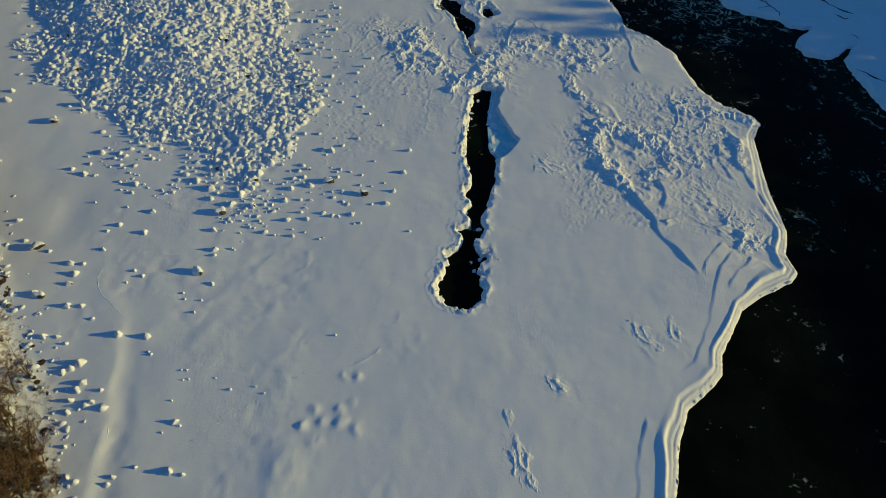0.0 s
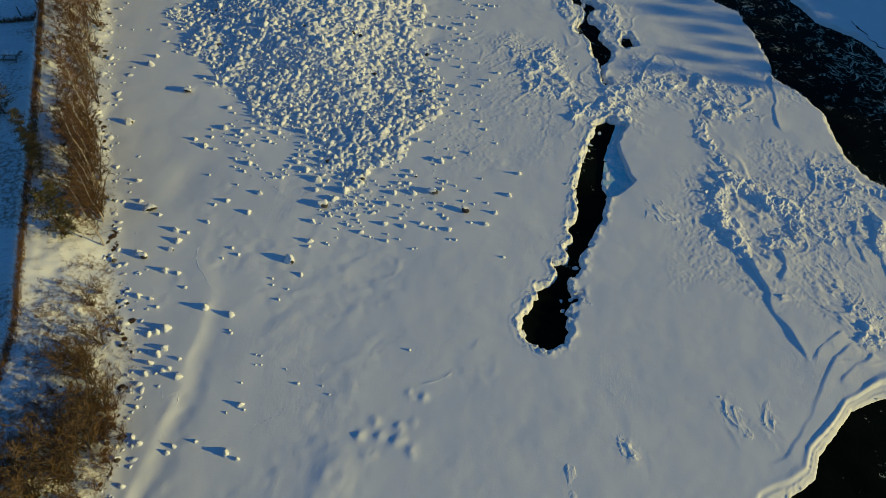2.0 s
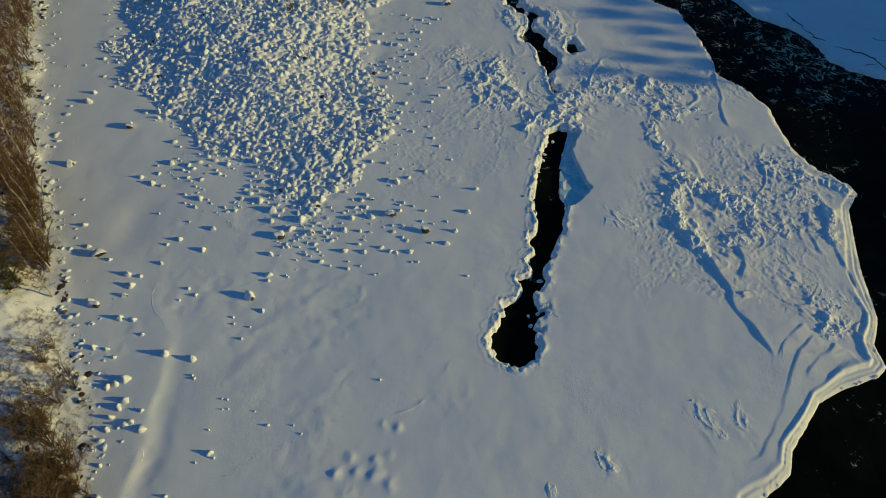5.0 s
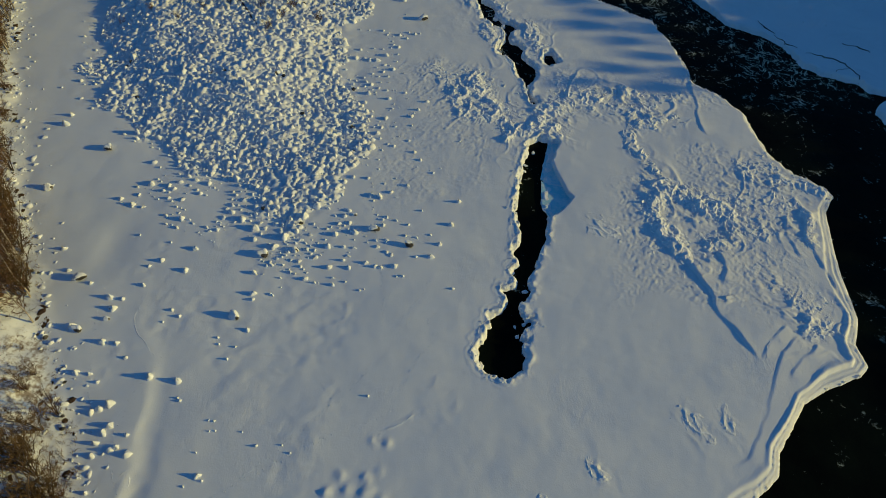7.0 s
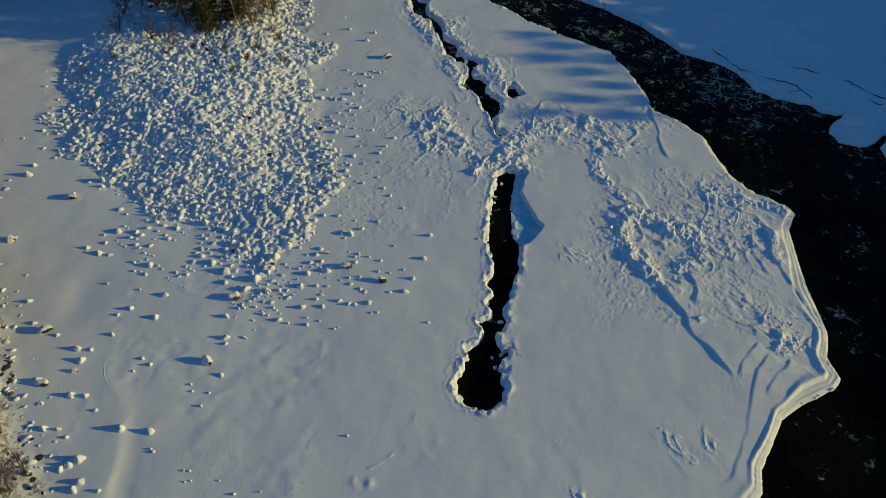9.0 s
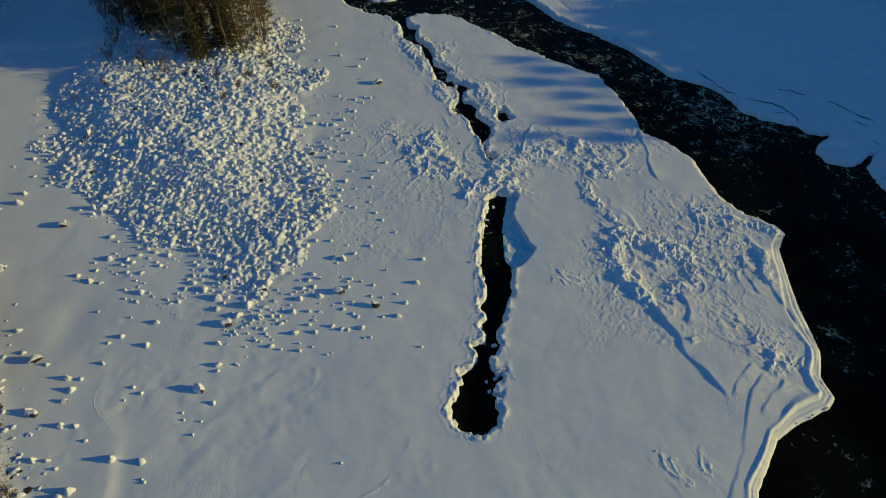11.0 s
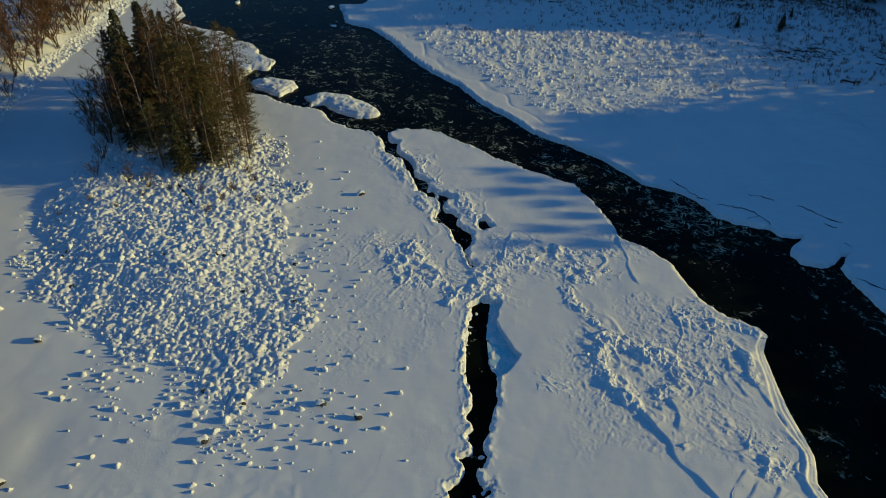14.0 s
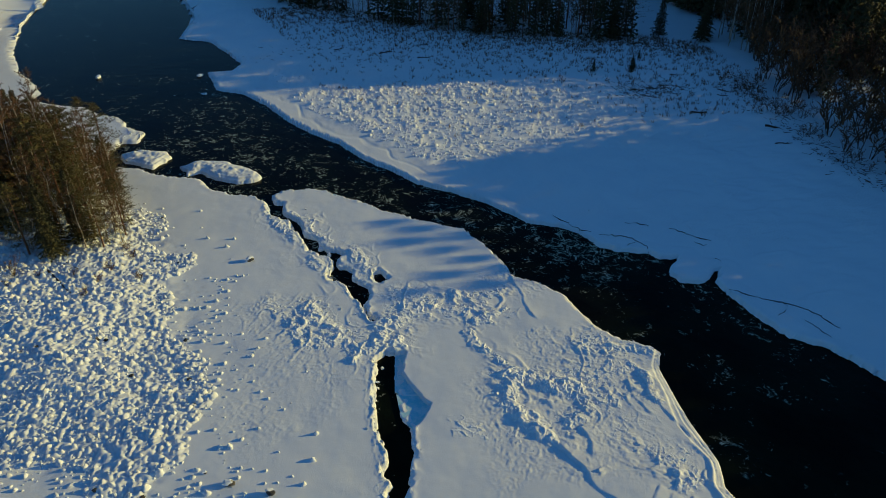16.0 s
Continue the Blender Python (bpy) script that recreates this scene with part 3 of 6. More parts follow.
        h[w] += 0.09 * fringe * (0.5 * grain_folds(u, v, 0.9, -50, 27, 2.5) + 0.4 * grain_folds(u, v, 0.5, -35, 28, 3.0) + 0.5 * plates(u, v, 0.6, 66))
        h[w] += 0.05 * smooth(3.6 * wide, 1.5 * wide, d) * np.clip(3.2 * folds(u, v, 4.0, 26) - 2.2, 0, 1)
    for pts, top, run in SCARP:
        w = box(x, y, pts, 5 * run + 1)
        u, v = x[w], y[w]
        d, along, side = line_distance(u + 0.16 * fbm(u, v, 2.0, 2, 41), v + 0.16 * fbm(u, v, 2.0, 2, 42), pts)
        fade = smooth(0, 0.1, along) * smooth(1.0, 0.8, along) * (1 - 0.4 * along) * (0.35 + 0.65 * np.abs(np.cos(math.pi * along)))
        sd = d * side
        h[w] += 0.64 * top * smooth(-0.10, 0.06, sd) * np.exp(-np.maximum(sd, 0) / run) * fade
    for pts in CRACKS:
        w = box(x, y, pts, 1.5)
        u, v = x[w], y[w]
        d, _, _ = line_distance(u + 0.3 * fbm(u, v, 1.5, 3, 43), v + 0.3 * fbm(u, v, 1.5, 3, 44), pts)
        h[w] -= 0.03 * smooth(0.6, 0.1, d)
    w = box(x, y, PLATE, 1.0)
    u, v = x[w], y[w]
    dp = signed(u + 0.08 * fbm(u, v, 0.9, 2, 45), v + 0.08 * fbm(u, v, 0.9, 2, 46), PLATE)
    h[w] = np.where(dp < 0, -0.42, h[w])
    return h


def jammed(x, y, gap):
    """How broken the crust is, 0 to 1."""
    m = np.zeros(x.shape)
    for pts, wide, top in RUBBLE:
        w = box(x, y, pts, 3.2 * wide)
        u, v = x[w], y[w]
        d = line_distance(u, v, pts)[0] + 0.7 * wide * fbm(u, v, 1.6, 3, 36)
        m[w] = np.maximum(m[w], min(0.8, 0.25 + 0.6 * top) * smooth(1.5 * wide, 0.2 * wide, d))
    for cx, cy, ax, ay, turn, top in PATCHES:
        w = box(x, y, [(cx, cy)], 2.0 * max(ax, ay))
        u, v = x[w], y[w]
        c, s = math.cos(radians(turn)), math.sin(radians(turn))
        r = np.hypot(((u - cx) * c + (v - cy) * s) / ax, (-(u - cx) * s + (v - cy) * c) / ay) + 0.6 * fbm(u, v, 2.0, 3, 33)
        m[w] = np.maximum(m[w], min(0.14, 1.0 * top) * smooth(1.2, 0.4, r))
    rim = np.where((x > 8) & (y < 110), 0.0, 0.35) * smooth(0.9, 0.0, gap) * (y < 110)
    inland = -signed(x, y, FAR_SHORE + [(4000, -60), (4000, 600)])
    return np.maximum(np.maximum(m, rim), 0.55 * smooth(3, 8, inland) * smooth(170, 120, y) * smooth(-0.2, 0.4, fbm(x, y, 14, 3, 79) + 0.2))


def shelf_edge(x, y, gap, h, lee):
    """The worn edge of the ice along open water. lee: 1 where the edge faces the sunny side, dropping in treads to the water."""
    lump = fbm(x, y, 0.7, 2, 51)
    outer = (x > 8) & (y < 110)
    # the river edge: narrow treads that run together and apart, then a raised rim
    spread = np.clip(np.interp(y, [25, 40, 47, 62, 68], [0.55, 0.6, 0.95, 0.75, 0.4]) * (1 + 0.5 * fbm(x, y, 7.0, 2, 54)), 0.25, 1.5)
    g = gap / spread + 0.16 * fbm(x, y, 4.0, 2, 52) * smooth(0.0, 0.5, gap)
    second = np.clip(0.5 + 1.4 * fbm(x, y, 5.0, 2, 56), 0, 1)
    treads = -0.40 + 0.14 * smooth(0.10, 0.24, g) + (0.06 + 0.06 * second) * smooth(0.50, 0.58, g) + (0.20 - 0.06 * second) * smooth(0.95, 1.10, g)
    treads = treads + 0.04 * (np.exp(-((g - 0.28) / 0.08) ** 2) + second * np.exp(-((g - 0.62) / 0.06) ** 2))
    rim = 0.12 * smooth(0.95, 1.12, g) * smooth(1.7, 1.2, g) * smooth(68, 60, y) * np.clip(0.6 + 1.2 * fbm(x, y, 6.0, 2, 55), 0, 1.2)
    river = np.where(g < 1.12, treads, 0) + rim
    # the lead's sunny edge: frost in scallops
    wide = 0.25 * np.clip(1 + 1.3 * fbm(x, y, 1.0, 4, 54, 0.7), 0.25, 2.2)
    u = np.clip(gap / wide + 0.2 * lump, 0, 1)
    k = u * 3
    stair = (np.floor(k) + smooth(0.5, 1.0, k - np.floor(k))) / 3
    lead = np.where(gap < wide * 1.1, -0.40 * (1 - stair), 0) + 0.06 * np.exp(-((gap - wide) / 0.2) ** 2) + 0.08 * np.exp(-(gap / 0.5) ** 2) * np.clip(lump + 0.6 * folds(x, y, 0.6, 59), 0, 1)
    lead = lead + 0.022 * np.exp(-((gap - 0.85 - 0.2 * lump) / 0.09) ** 2) * (y < 108)
    h = h + lee * np.where(outer, river, lead)
    # a low frosted welt on the shaded side
    h = h + (1 - lee) * (0.10 * np.exp(-(gap / 0.5) ** 2) * (0.6 + lump + 0.8 * folds(x, y, 0.7, 59)) - 0.16 * np.exp(-(gap / 0.2) ** 2))
    return h


def axis_steps(stretches, grow, limit):
    """Grid lines through stretches of (from, to, step at the start, step at the end), then wider and wider to the horizon."""
    core = [stretches[0][0]]
    for lo, hi, s0, s1 in stretches:
        while core[-1] < hi - 1e-6:
            core.append(core[-1] + s0 + (s1 - s0) * (core[-1] - lo) / (hi - lo))
    out, s = [core[-1]], core[-1] - core[-2]
    while out[-1] < limit:
        s *= grow
        out.append(out[-1] + s)
    back, s = [core[0]], core[1] - core[0]
    while back[-1] > -limit:
        s *= 1.3
        back.append(back[-1] - s)
    return np.array(back[:0:-1] + core + out[1:])


def link_grid(name, xs, ys, zs, faces, mat):
    me = bpy.data.meshes.new(name)
    co = np.stack([xs, ys, zs], -1).astype(np.float32).ravel()
    me.vertices.add(len(co) // 3)
    me.vertices.foreach_set("co", co)
    me.loops.add(faces.size)
    me.loops.foreach_set("vertex_index", faces.astype(np.int32).ravel())
    me.polygons.add(len(faces))
    me.polygons.foreach_set("loop_start", np.arange(0, faces.size, 4, dtype=np.int32))
    me.update(calc_edges=True)
    me.shade_smooth()
    me.materials.append(mat)
    return new(name, me)


def build_ground():
    gx = axis_steps([(-72, -50, 0.6, 0.45), (-50, -32, 0.32, 0.27), (-32, -22, 0.2, 0.2), (-22, -14, 0.27, 0.22), (-14, -4, 0.14, 0.12), (-4, 5, 0.095, 0.095), (5, 28.6, 0.11, 0.115), (28.6, 46, 0.2, 0.22), (46, 100, 0.45, 1.2)], 1.3, 3000)
    gy = axis_steps([(19, 34, 0.26, 0.19), (34, 41, 0.16, 0.12), (41, 54, 0.105, 0.105), (54, 80, 0.115, 0.125), (80, 106, 0.135, 0.24), (106, 120, 0.3, 0.4), (120, 200, 0.45, 1.2)], 1.25, 3000)
    x, y = np.meshgrid(gx, gy)
    shape = x.shape
    cell = np.maximum(np.gradient(gx)[None, :] + 0 * y, np.gradient(gy)[:, None] + 0 * x)
    x, y, cell = x.ravel(), y.ravel(), cell.ravel()
    gap = water_gap(x, y)
    near = np.abs(gap) < 0.8 * cell
    # pull the grid lines that cross the shore onto it
    e = 0.05
    px, py = x[near], y[near]
    gxn = (water_gap(px + e, py) - water_gap(px - e, py)) / (2 * e)
    gyn = (water_gap(px, py + e) - water_gap(px, py - e)) / (2 * e)
    norm = np.maximum(np.hypot(gxn, gyn), 0.4)
    keep = np.abs(gap[near]) < 0.55 * cell[near]
    g = gap[near] * keep
    lim = 0.45 * cell[near]
    x[near] = px - np.clip(g * gxn / norm ** 2, -lim, lim)
    y[near] = py - np.clip(g * gyn / norm ** 2, -lim, lim)
    snapped = np.zeros(x.shape, bool)
    snapped[near] = keep
    gap = np.where(snapped, 0.0, water_gap(x, y))
    flow = np.gradient(gap.reshape(shape), axis=1) / np.gradient(gx)[None, :]
    lee = smooth(0.25, -0.35, flow.ravel())
    h = shelf_edge(x, y, gap, land_height(x, y), lee)
    dry = gap >= 0
    bed = WATER_Z - 0.25 - 1.2 * smooth(0, 3, -gap)
    z = np.where(dry, np.maximum(h, WATER_Z + 0.12), bed)
    n, m = shape[1], shape[0]
    i = np.arange(n * m).reshape(m, n)
    faces = np.stack([i[:-1, :-1], i[:-1, 1:], i[1:, 1:], i[1:, :-1]], -1).reshape(-1, 4)
    ob = link_grid("ground", x, y, z, faces, SNOW)
    ob.data.attributes.new("jam", "FLOAT", "POINT").data.foreach_set("value", jammed(x, y, gap).astype(np.float32))
    bd, _, bside = line_distance(x, y, BANK_FOOT)
    ob.data.attributes.new("litter", "FLOAT", "POINT").data.foreach_set("value", (np.clip(0.75 + 0.5 * fbm(x, y, 5.0, 3, 88), 0.2, 1) * smooth(0.2, 1.5, bd) * smooth(14, 9, bd) * (bside > 0)).astype(np.float32))
    wd, _, wside = line_distance(x, y, WALL)
    ob.data.attributes.new("furrow", "FLOAT", "POINT").data.foreach_set("value", (smooth(0.8, 2.0, wd) * ((wside > 0) & (y < 106))).astype(np.float32))
    tagged(ob, "snow-covered river ice shelf with stony banks beside open water", "snow ground", kind="structure")
    return gx, gy, z.reshape(shape)


GX, GY, GZ = build_ground()


def ground_zs(x, y):
    """The snow's height at places, from the ground's grid."""
    x, y = np.asarray(x, float), np.asarray(y, float)
    i, j = np.clip(np.searchsorted(GX, x) - 1, 0, len(GX) - 2), np.clip(np.searchsorted(GY, y) - 1, 0, len(GY) - 2)
    u, v = np.clip((x - GX[i]) / (GX[i + 1] - GX[i]), 0, 1), np.clip((y - GY[j]) / (GY[j + 1] - GY[j]), 0, 1)
    return (GZ[j, i] * (1 - u) + GZ[j, i + 1] * u) * (1 - v) + (GZ[j + 1, i] * (1 - u) + GZ[j + 1, i + 1] * u) * v


def pressure_crust():
    """The crumpled crust of the jammed and wind-cut places, finer than the ground beneath it."""
    gx, gy = np.arange(-13, 28.6, 0.08), np.arange(26, 103, 0.085)
    x, y = (q.ravel() for q in np.meshgrid(gx, gy))
    e = np.zeros(x.shape)
    for pts, wide, top in RUBBLE:
        w = box(x, y, pts, 2.6 * wide)
        if not len(w):
            continue
        u, v = x[w], y[w]
        d = line_distance(u, v, pts)[0] + 0.6 * wide * fbm(u, v, 1.8, 4, 36)
        wu, wv = u + 0.25 * fbm(u, v, 1.2, 2, 140), v + 0.25 * fbm(u, v, 1.2, 2, 141)
        e[w] = np.maximum(e[w], top * smooth(1.35 * wide, 0.2 * wide, d) * (0.26 * crumple(wu, wv, 1.5, 2, 142) + 0.24 * crumple(wu, wv, 0.62, 4, 146) + 0.05))
    for cx, cy, ax, ay, turn, top in PATCHES:
        w = box(x, y, [(cx, cy)], 1.6 * max(ax, ay))
        if not len(w):
            continue
        u, v = x[w], y[w]
        c, s = math.cos(radians(turn)), math.sin(radians(turn))
        p, q = (u - cx) * c + (v - cy) * s, -(u - cx) * s + (v - cy) * c
        r = np.hypot(p / ax, q / ay) + 0.55 * fbm(u, v, 2.0, 3, 33)
        wp, wq = p + 0.3 * fbm(u, v, 1.5, 2, 143), q + 0.3 * fbm(u, v, 1.5, 2, 144)
        e[w] = np.maximum(e[w], smooth(1.3, 0.3, r) * ((0.04 if max(ax, ay) < 3 else 0.03) + (0.8 if max(ax, ay) < 3 else 0.28) * min(top, 0.13) * crumple(wp / 2.2, wq, 0.5, 4, 145)))
    w = np.flatnonzero(e > 0.012)
    e[w] *= smooth(0.25, 0.9, water_gap(x[w], y[w])) * smooth(0.2, 0.7, signed(x[w], y[w], PLATE))
    i = np.arange(len(x)).reshape(len(gy), len(gx))
    faces = np.stack([i[:-1, :-1], i[:-1, 1:], i[1:, 1:], i[1:, :-1]], -1).reshape(-1, 4)
    faces = faces[(e[faces] > 0.02).any(1)]
    used = np.unique(faces)
    back = np.zeros(len(x), int)
    back[used] = np.arange(len(used))
    x, y, e = x[used], y[used], e[used]
    ob = link_grid("pressure_crust", x, y, ground_zs(x, y) - 0.045 + e, back[faces], SNOW)
    ob.data.shade_flat()
    tagged(ob, "crumpled crust of snow ice along pressure ridges", "ice crust", kind="stuff")


pressure_crust()


def ground_z(x, y):
    return float(ground_zs([x], [y])[0])



def build_water():
    me = bpy.data.meshes.new("water")
    s = 3000
    me.from_pydata([(-s, -s, WATER_Z), (s, -s, WATER_Z), (s, s, WATER_Z), (-s, s, WATER_Z)], [], [(0, 1, 2, 3)])
    me.materials.append(WATER)
    tagged(new("water", me), "black fast river water with broken white foam crests", "river", kind="structure")


build_water()

# ---- mesh tools for things ----


class Shape:
    """Collects points and faces for one mesh."""

    def __init__(self):
        self.v, self.f = [], []

    def tube(self, pts, radii, sides=5):
        base = len(self.v)
        for k, p in enumerate(pts):
            a = Vector(pts[min(k + 1, len(pts) - 1)]) - Vector(pts[max(k - 1, 0)])
            a.normalize()
            s = a.cross(Vector((0.31, 0.95, 0.05)) if abs(a.y) < 0.9 else Vector((1, 0, 0))).normalized()
            t = a.cross(s)
            for q in range(sides):
                w = 2 * math.pi * q / sides
                self.v.append(tuple(Vector(p) + (s * math.cos(w) + t * math.sin(w)) * radii[k]))
        for k in range(len(pts) - 1):
            for q in range(sides):
                a, b = base + k * sides + q, base + k * sides + (q + 1) % sides
                self.f.append((a, b, b + sides, a + sides))

    def spike(self, a, b, r):
        """A thin twig from a to b."""
        d = (b - a).normalized()
        s = d.cross(Vector((0.4, 0.3, 0.87))).normalized() * r
        t = d.cross(s)
        n = len(self.v)
        self.v += [tuple(a + s), tuple(a - 0.5 * s + 0.87 * t), tuple(a - 0.5 * s - 0.87 * t), tuple(b)]
        self.f += [(n, n + 1, n + 3), (n + 1, n + 2, n + 3), (n + 2, n, n + 3)]

    def leaf(self, a, b, wide, rng):
        """A flat pointed spray from a to b."""
        d = b - a
        s = d.cross(Vector((rng.uniform(-1, 1), rng.uniform(-1, 1), rng.uniform(0.2, 1)))).normalized() * wide
        n = len(self.v)
        self.v += [tuple(a), tuple(a + 0.55 * d + s), tuple(b), tuple(a + 0.55 * d - s)]
        self.f += [(n, n + 1, n + 2, n + 3)]

    def box(self, c, half, turn=0.0):
        n = len(self.v)
        co, si = math.cos(turn), math.sin(turn)
        for dz in (-1, 1):
            for dx, dy in ((-1, -1), (1, -1), (1, 1), (-1, 1)):
                u, w = dx * half[0], dy * half[1]
                self.v.append((c[0] + u * co - w * si, c[1] + u * si + w * co, c[2] + dz * half[2]))
        self.f += [(n, n + 3, n + 2, n + 1), (n + 4, n + 5, n + 6, n + 7)] + [(n + k, n + (k + 1) % 4, n + 4 + (k + 1) % 4, n + 4 + k) for k in range(4)]

    def mesh(self, name, mat, soft=False):
        me = bpy.data.meshes.new(name)
        me.from_pydata(self.v, [], self.f)
        me.update()
        if soft:
            me.shade_smooth()
        me.materials.append(mat)
        return me


def part(name, me, parent, label=""):
    ob = new(name, me)
    ob.parent = parent
    if label:
        ob["label"] = label
    return ob


def ico(level):
    bm = bmesh.new()
    bmesh.ops.create_icosphere(bm, subdivisions=level, radius=1.0)
    v = np.array([p.co[:] for p in bm.verts])
    f = [tuple(p.index for p in q.verts) for q in bm.faces]
    bm.free()
    return v, f


ICO2, ICO3 = ico(2), ico(3)


def lump_points(v, seed, rough, flat=0.75, jag=0.05):
    """A stone-like or snow-like lump of radius about one."""
    rng = np.random.RandomState(seed)
    out = v.copy()
    r = np.ones(len(v))
    for _ in range(11):
        d = rng.normal(size=3)
        d /= np.linalg.norm(d)
        cut = rng.uniform(0.5, 0.85)
        r = np.minimum(r, np.where(v @ d > 0.05, cut / np.maximum(v @ d, 0.05), 9))
    r = 1 - (1 - r) * rough
    r *= 1 + 0.08 * np.sin(v @ rng.normal(size=3) * 3 + rng.uniform(0, 6)) + jag * rng.uniform(-1, 1, len(v))
    out = v * r[:, None] * np.array([rng.uniform(0.8, 1.3), rng.uniform(0.7, 1.1), flat])
    return out


def lump_mesh(name, ball, seed, rough, mat, flat=0.75, jag=0.05):
    v = lump_points(ball[0], seed, rough, flat, jag)
    me = bpy.data.meshes.new(name)
    me.from_pydata([tuple(p) for p in v], [], ball[1])
    me.update()
    me.materials.append(mat)
    return me


def dome_points(seed, rings=5, sides=12, peak=0.9, jag=0.12):
    """A heap of snow of radius and height about one, standing on its base."""
    rng = np.random.RandomState(seed)
    w = np.arange(sides) * 2 * math.pi / sides
    edge = 1 + sum(rng.uniform(0.05, 0.22) * np.cos(k * w + rng.uniform(0, 6.28)) for k in (1, 2, 3))
    off = rng.uniform(-0.25, 0.25, 2)
    pts = [(off[0], off[1], 1.0)]
    for k in range(1, rings + 1):
        f = k / rings
        r = f * edge * (1 + (rng.uniform(-jag, jag, sides) if k < rings else 0))
        z = (1 - f ** 1.6) ** peak * (1 + rng.uniform(-1.5 * jag, 1.5 * jag, sides)) - (0.25 if k == rings else 0)
        pts += [(r[q] * math.cos(w[q]) + off[0] * (1 - f), r[q] * math.sin(w[q]) + off[1] * (1 - f), z[q]) for q in range(sides)]
    faces = [(0, 1 + q, 1 + (q + 1) % sides) for q in range(sides)]
    for k in range(rings - 1):
        a = 1 + k * sides
        faces += [(a + q, a + sides + q, a + sides + (q + 1) % sides, a + (q + 1) % sides) for q in range(sides)]
    return np.array(pts), faces


def dome_mesh(name, seed, mat, peak=0.9, jag=0.12, rings=5, sides=12):
    v, f = dome_points(seed, rings, sides, peak, jag)
    me = bpy.data.meshes.new(name)
    me.from_pydata(v.tolist(), [], f)
    me.update()
    me.shade_smooth()
    me.materials.append(mat)
    return me


def dome_spread(name, label, category, x, y, radius, tall, mat, seed, peak=0.9, jag=0.14, rings=4, sides=9):
    """Many heaps in one mesh, standing on the ground."""
    rng = np.random.RandomState(seed)
    pool = [dome_points(seed + k, rings, sides, peak, jag) for k in range(14)]
    z = ground_zs(x, y)
    verts, faces, base = [], [], 0
    for k in range(len(x)):
        p, f = pool[k % 14]
        turn, c, r = rng.normal(0.7, 0.6), rng.uniform(0.65, 1.0), radius[k]
        co, si = math.cos(turn), math.sin(turn)
        px, py = p[:, 0] * r * 1.15, p[:, 1] * r * c
        verts.append(np.stack([px * co - py * si + x[k], px * si + py * co + y[k], p[:, 2] * r * tall[k] + z[k] - 0.03], 1))
        faces += [tuple(i + base for i in q) for q in f]
        base += len(p)
    me = bpy.data.meshes.new(name)
    me.from_pydata(np.concatenate(verts).tolist(), [], faces)
    me.update()
    me.shade_smooth()
    me.materials.append(mat)
    tagged(new(name, me), label, category, kind="stuff")


# ---- boulders with snow caps ----
HEAPS = [dome_mesh("snow_cap", 600 + k, SNOW_LUMP, 1.35, 0.20, 5, 11) for k in range(8)]
STONES = [lump_mesh("boulder", ICO2, 100 + k, 1.1, STONE, 0.85) for k in range(8)]
CAPS = [lump_mesh("snow_cap", ICO3, 100 + k, 1.1, SNOW_LUMP, 0.95, 0.025) for k in range(8)]
SNOW_LUMPS = [dome_mesh("snow_lump", 200 + k, SNOW_LUMP, 0.8, 0.14) for k in range(8)]


def boulder(x, y, size, rng, bare, thin=False):
    k = rng.randrange(8)
    r = size * 0.5
    ob = new("boulder", STONES[k])
    z = ground_z(x, y)
    wide = 1.0 if bare else 0.72
    ob.matrix_world = Matrix.LocRotScale((x, y, z + 0.38 * r), Euler((0, 0, rng.uniform(-0.5, 0.5) if bare else rng.uniform(0, 6.28))), (wide * r * rng.uniform(0.95, 1.3), wide * r * rng.uniform(0.8, 1.1), wide * r * rng.uniform(0.7, 0.95)))
    if bare:
        # the wind has left the snow on the side away from the sun
        cap = part("snow_cap", CAPS[k], ob, "thick white snow cap")
        cap.matrix_basis = Matrix.LocRotScale((-0.42, 0.2, 0.08), None, (0.9, 0.95, 0.95)) if thin else Matrix.LocRotScale((-0.24, 0.14, 0.16), None, (1.04, 1.06, 1.04))
    else:
        cap = part("snow_cap", HEAPS[k], ob, "peaked heap of snow")
        cap.matrix_basis = Matrix.LocRotScale((0, 0, -0.55), None, (1.75, 1.75, rng.uniform(2.1, 2.9)))
    tagged(ob, "dark grey boulder with snow on top, on the ice" if bare else "snow-covered stone standing on the river ice", "boulder", "scattered boulders")
    return ob


ROCKS_A = [(-21.1, 51.9, 0.98), (-35.5, 48.0, 1.06), (-21.8, 45.5, 0.95), (-29.5, 50.5, 0.52), (-30.4, 49.8, 0.35), (-27.2, 52.0, 0.63), (-27.2, 49.6, 0.51), (-30.1, 47.8, 0.45), (-38.3, 50.9, 0.55), (-32.3, 46.3, 0.68),
           (-31.7, 45.3, 0.73), (-31.7, 44.3, 0.61), (-31.3, 46.3, 0.45), (-36.9, 48.7, 0.48), (-34.5, 47.6, 0.41), (-20.5, 44.5, 0.41), (-21.0, 47.9, 0.59), (-21.4, 49.9, 0.49), (-20.9, 47.3, 0.37), (-31.2, 42.2, 0.65),
           (-30.1, 42.3, 0.49), (-33.5, 43.1, 0.84), (-34.1, 43.4, 0.73), (-28.9, 41.1, 0.37), (-26.5, 39.7, 0.67), (-24.3, 39.6, 0.66), (-23.7, 38.1, 0.30), (-32.0, 39.5, 0.48), (-31.0, 39.5, 0.37), (-30.2, 38.9, 0.37), (-28.5, 37.3, 0.72)]
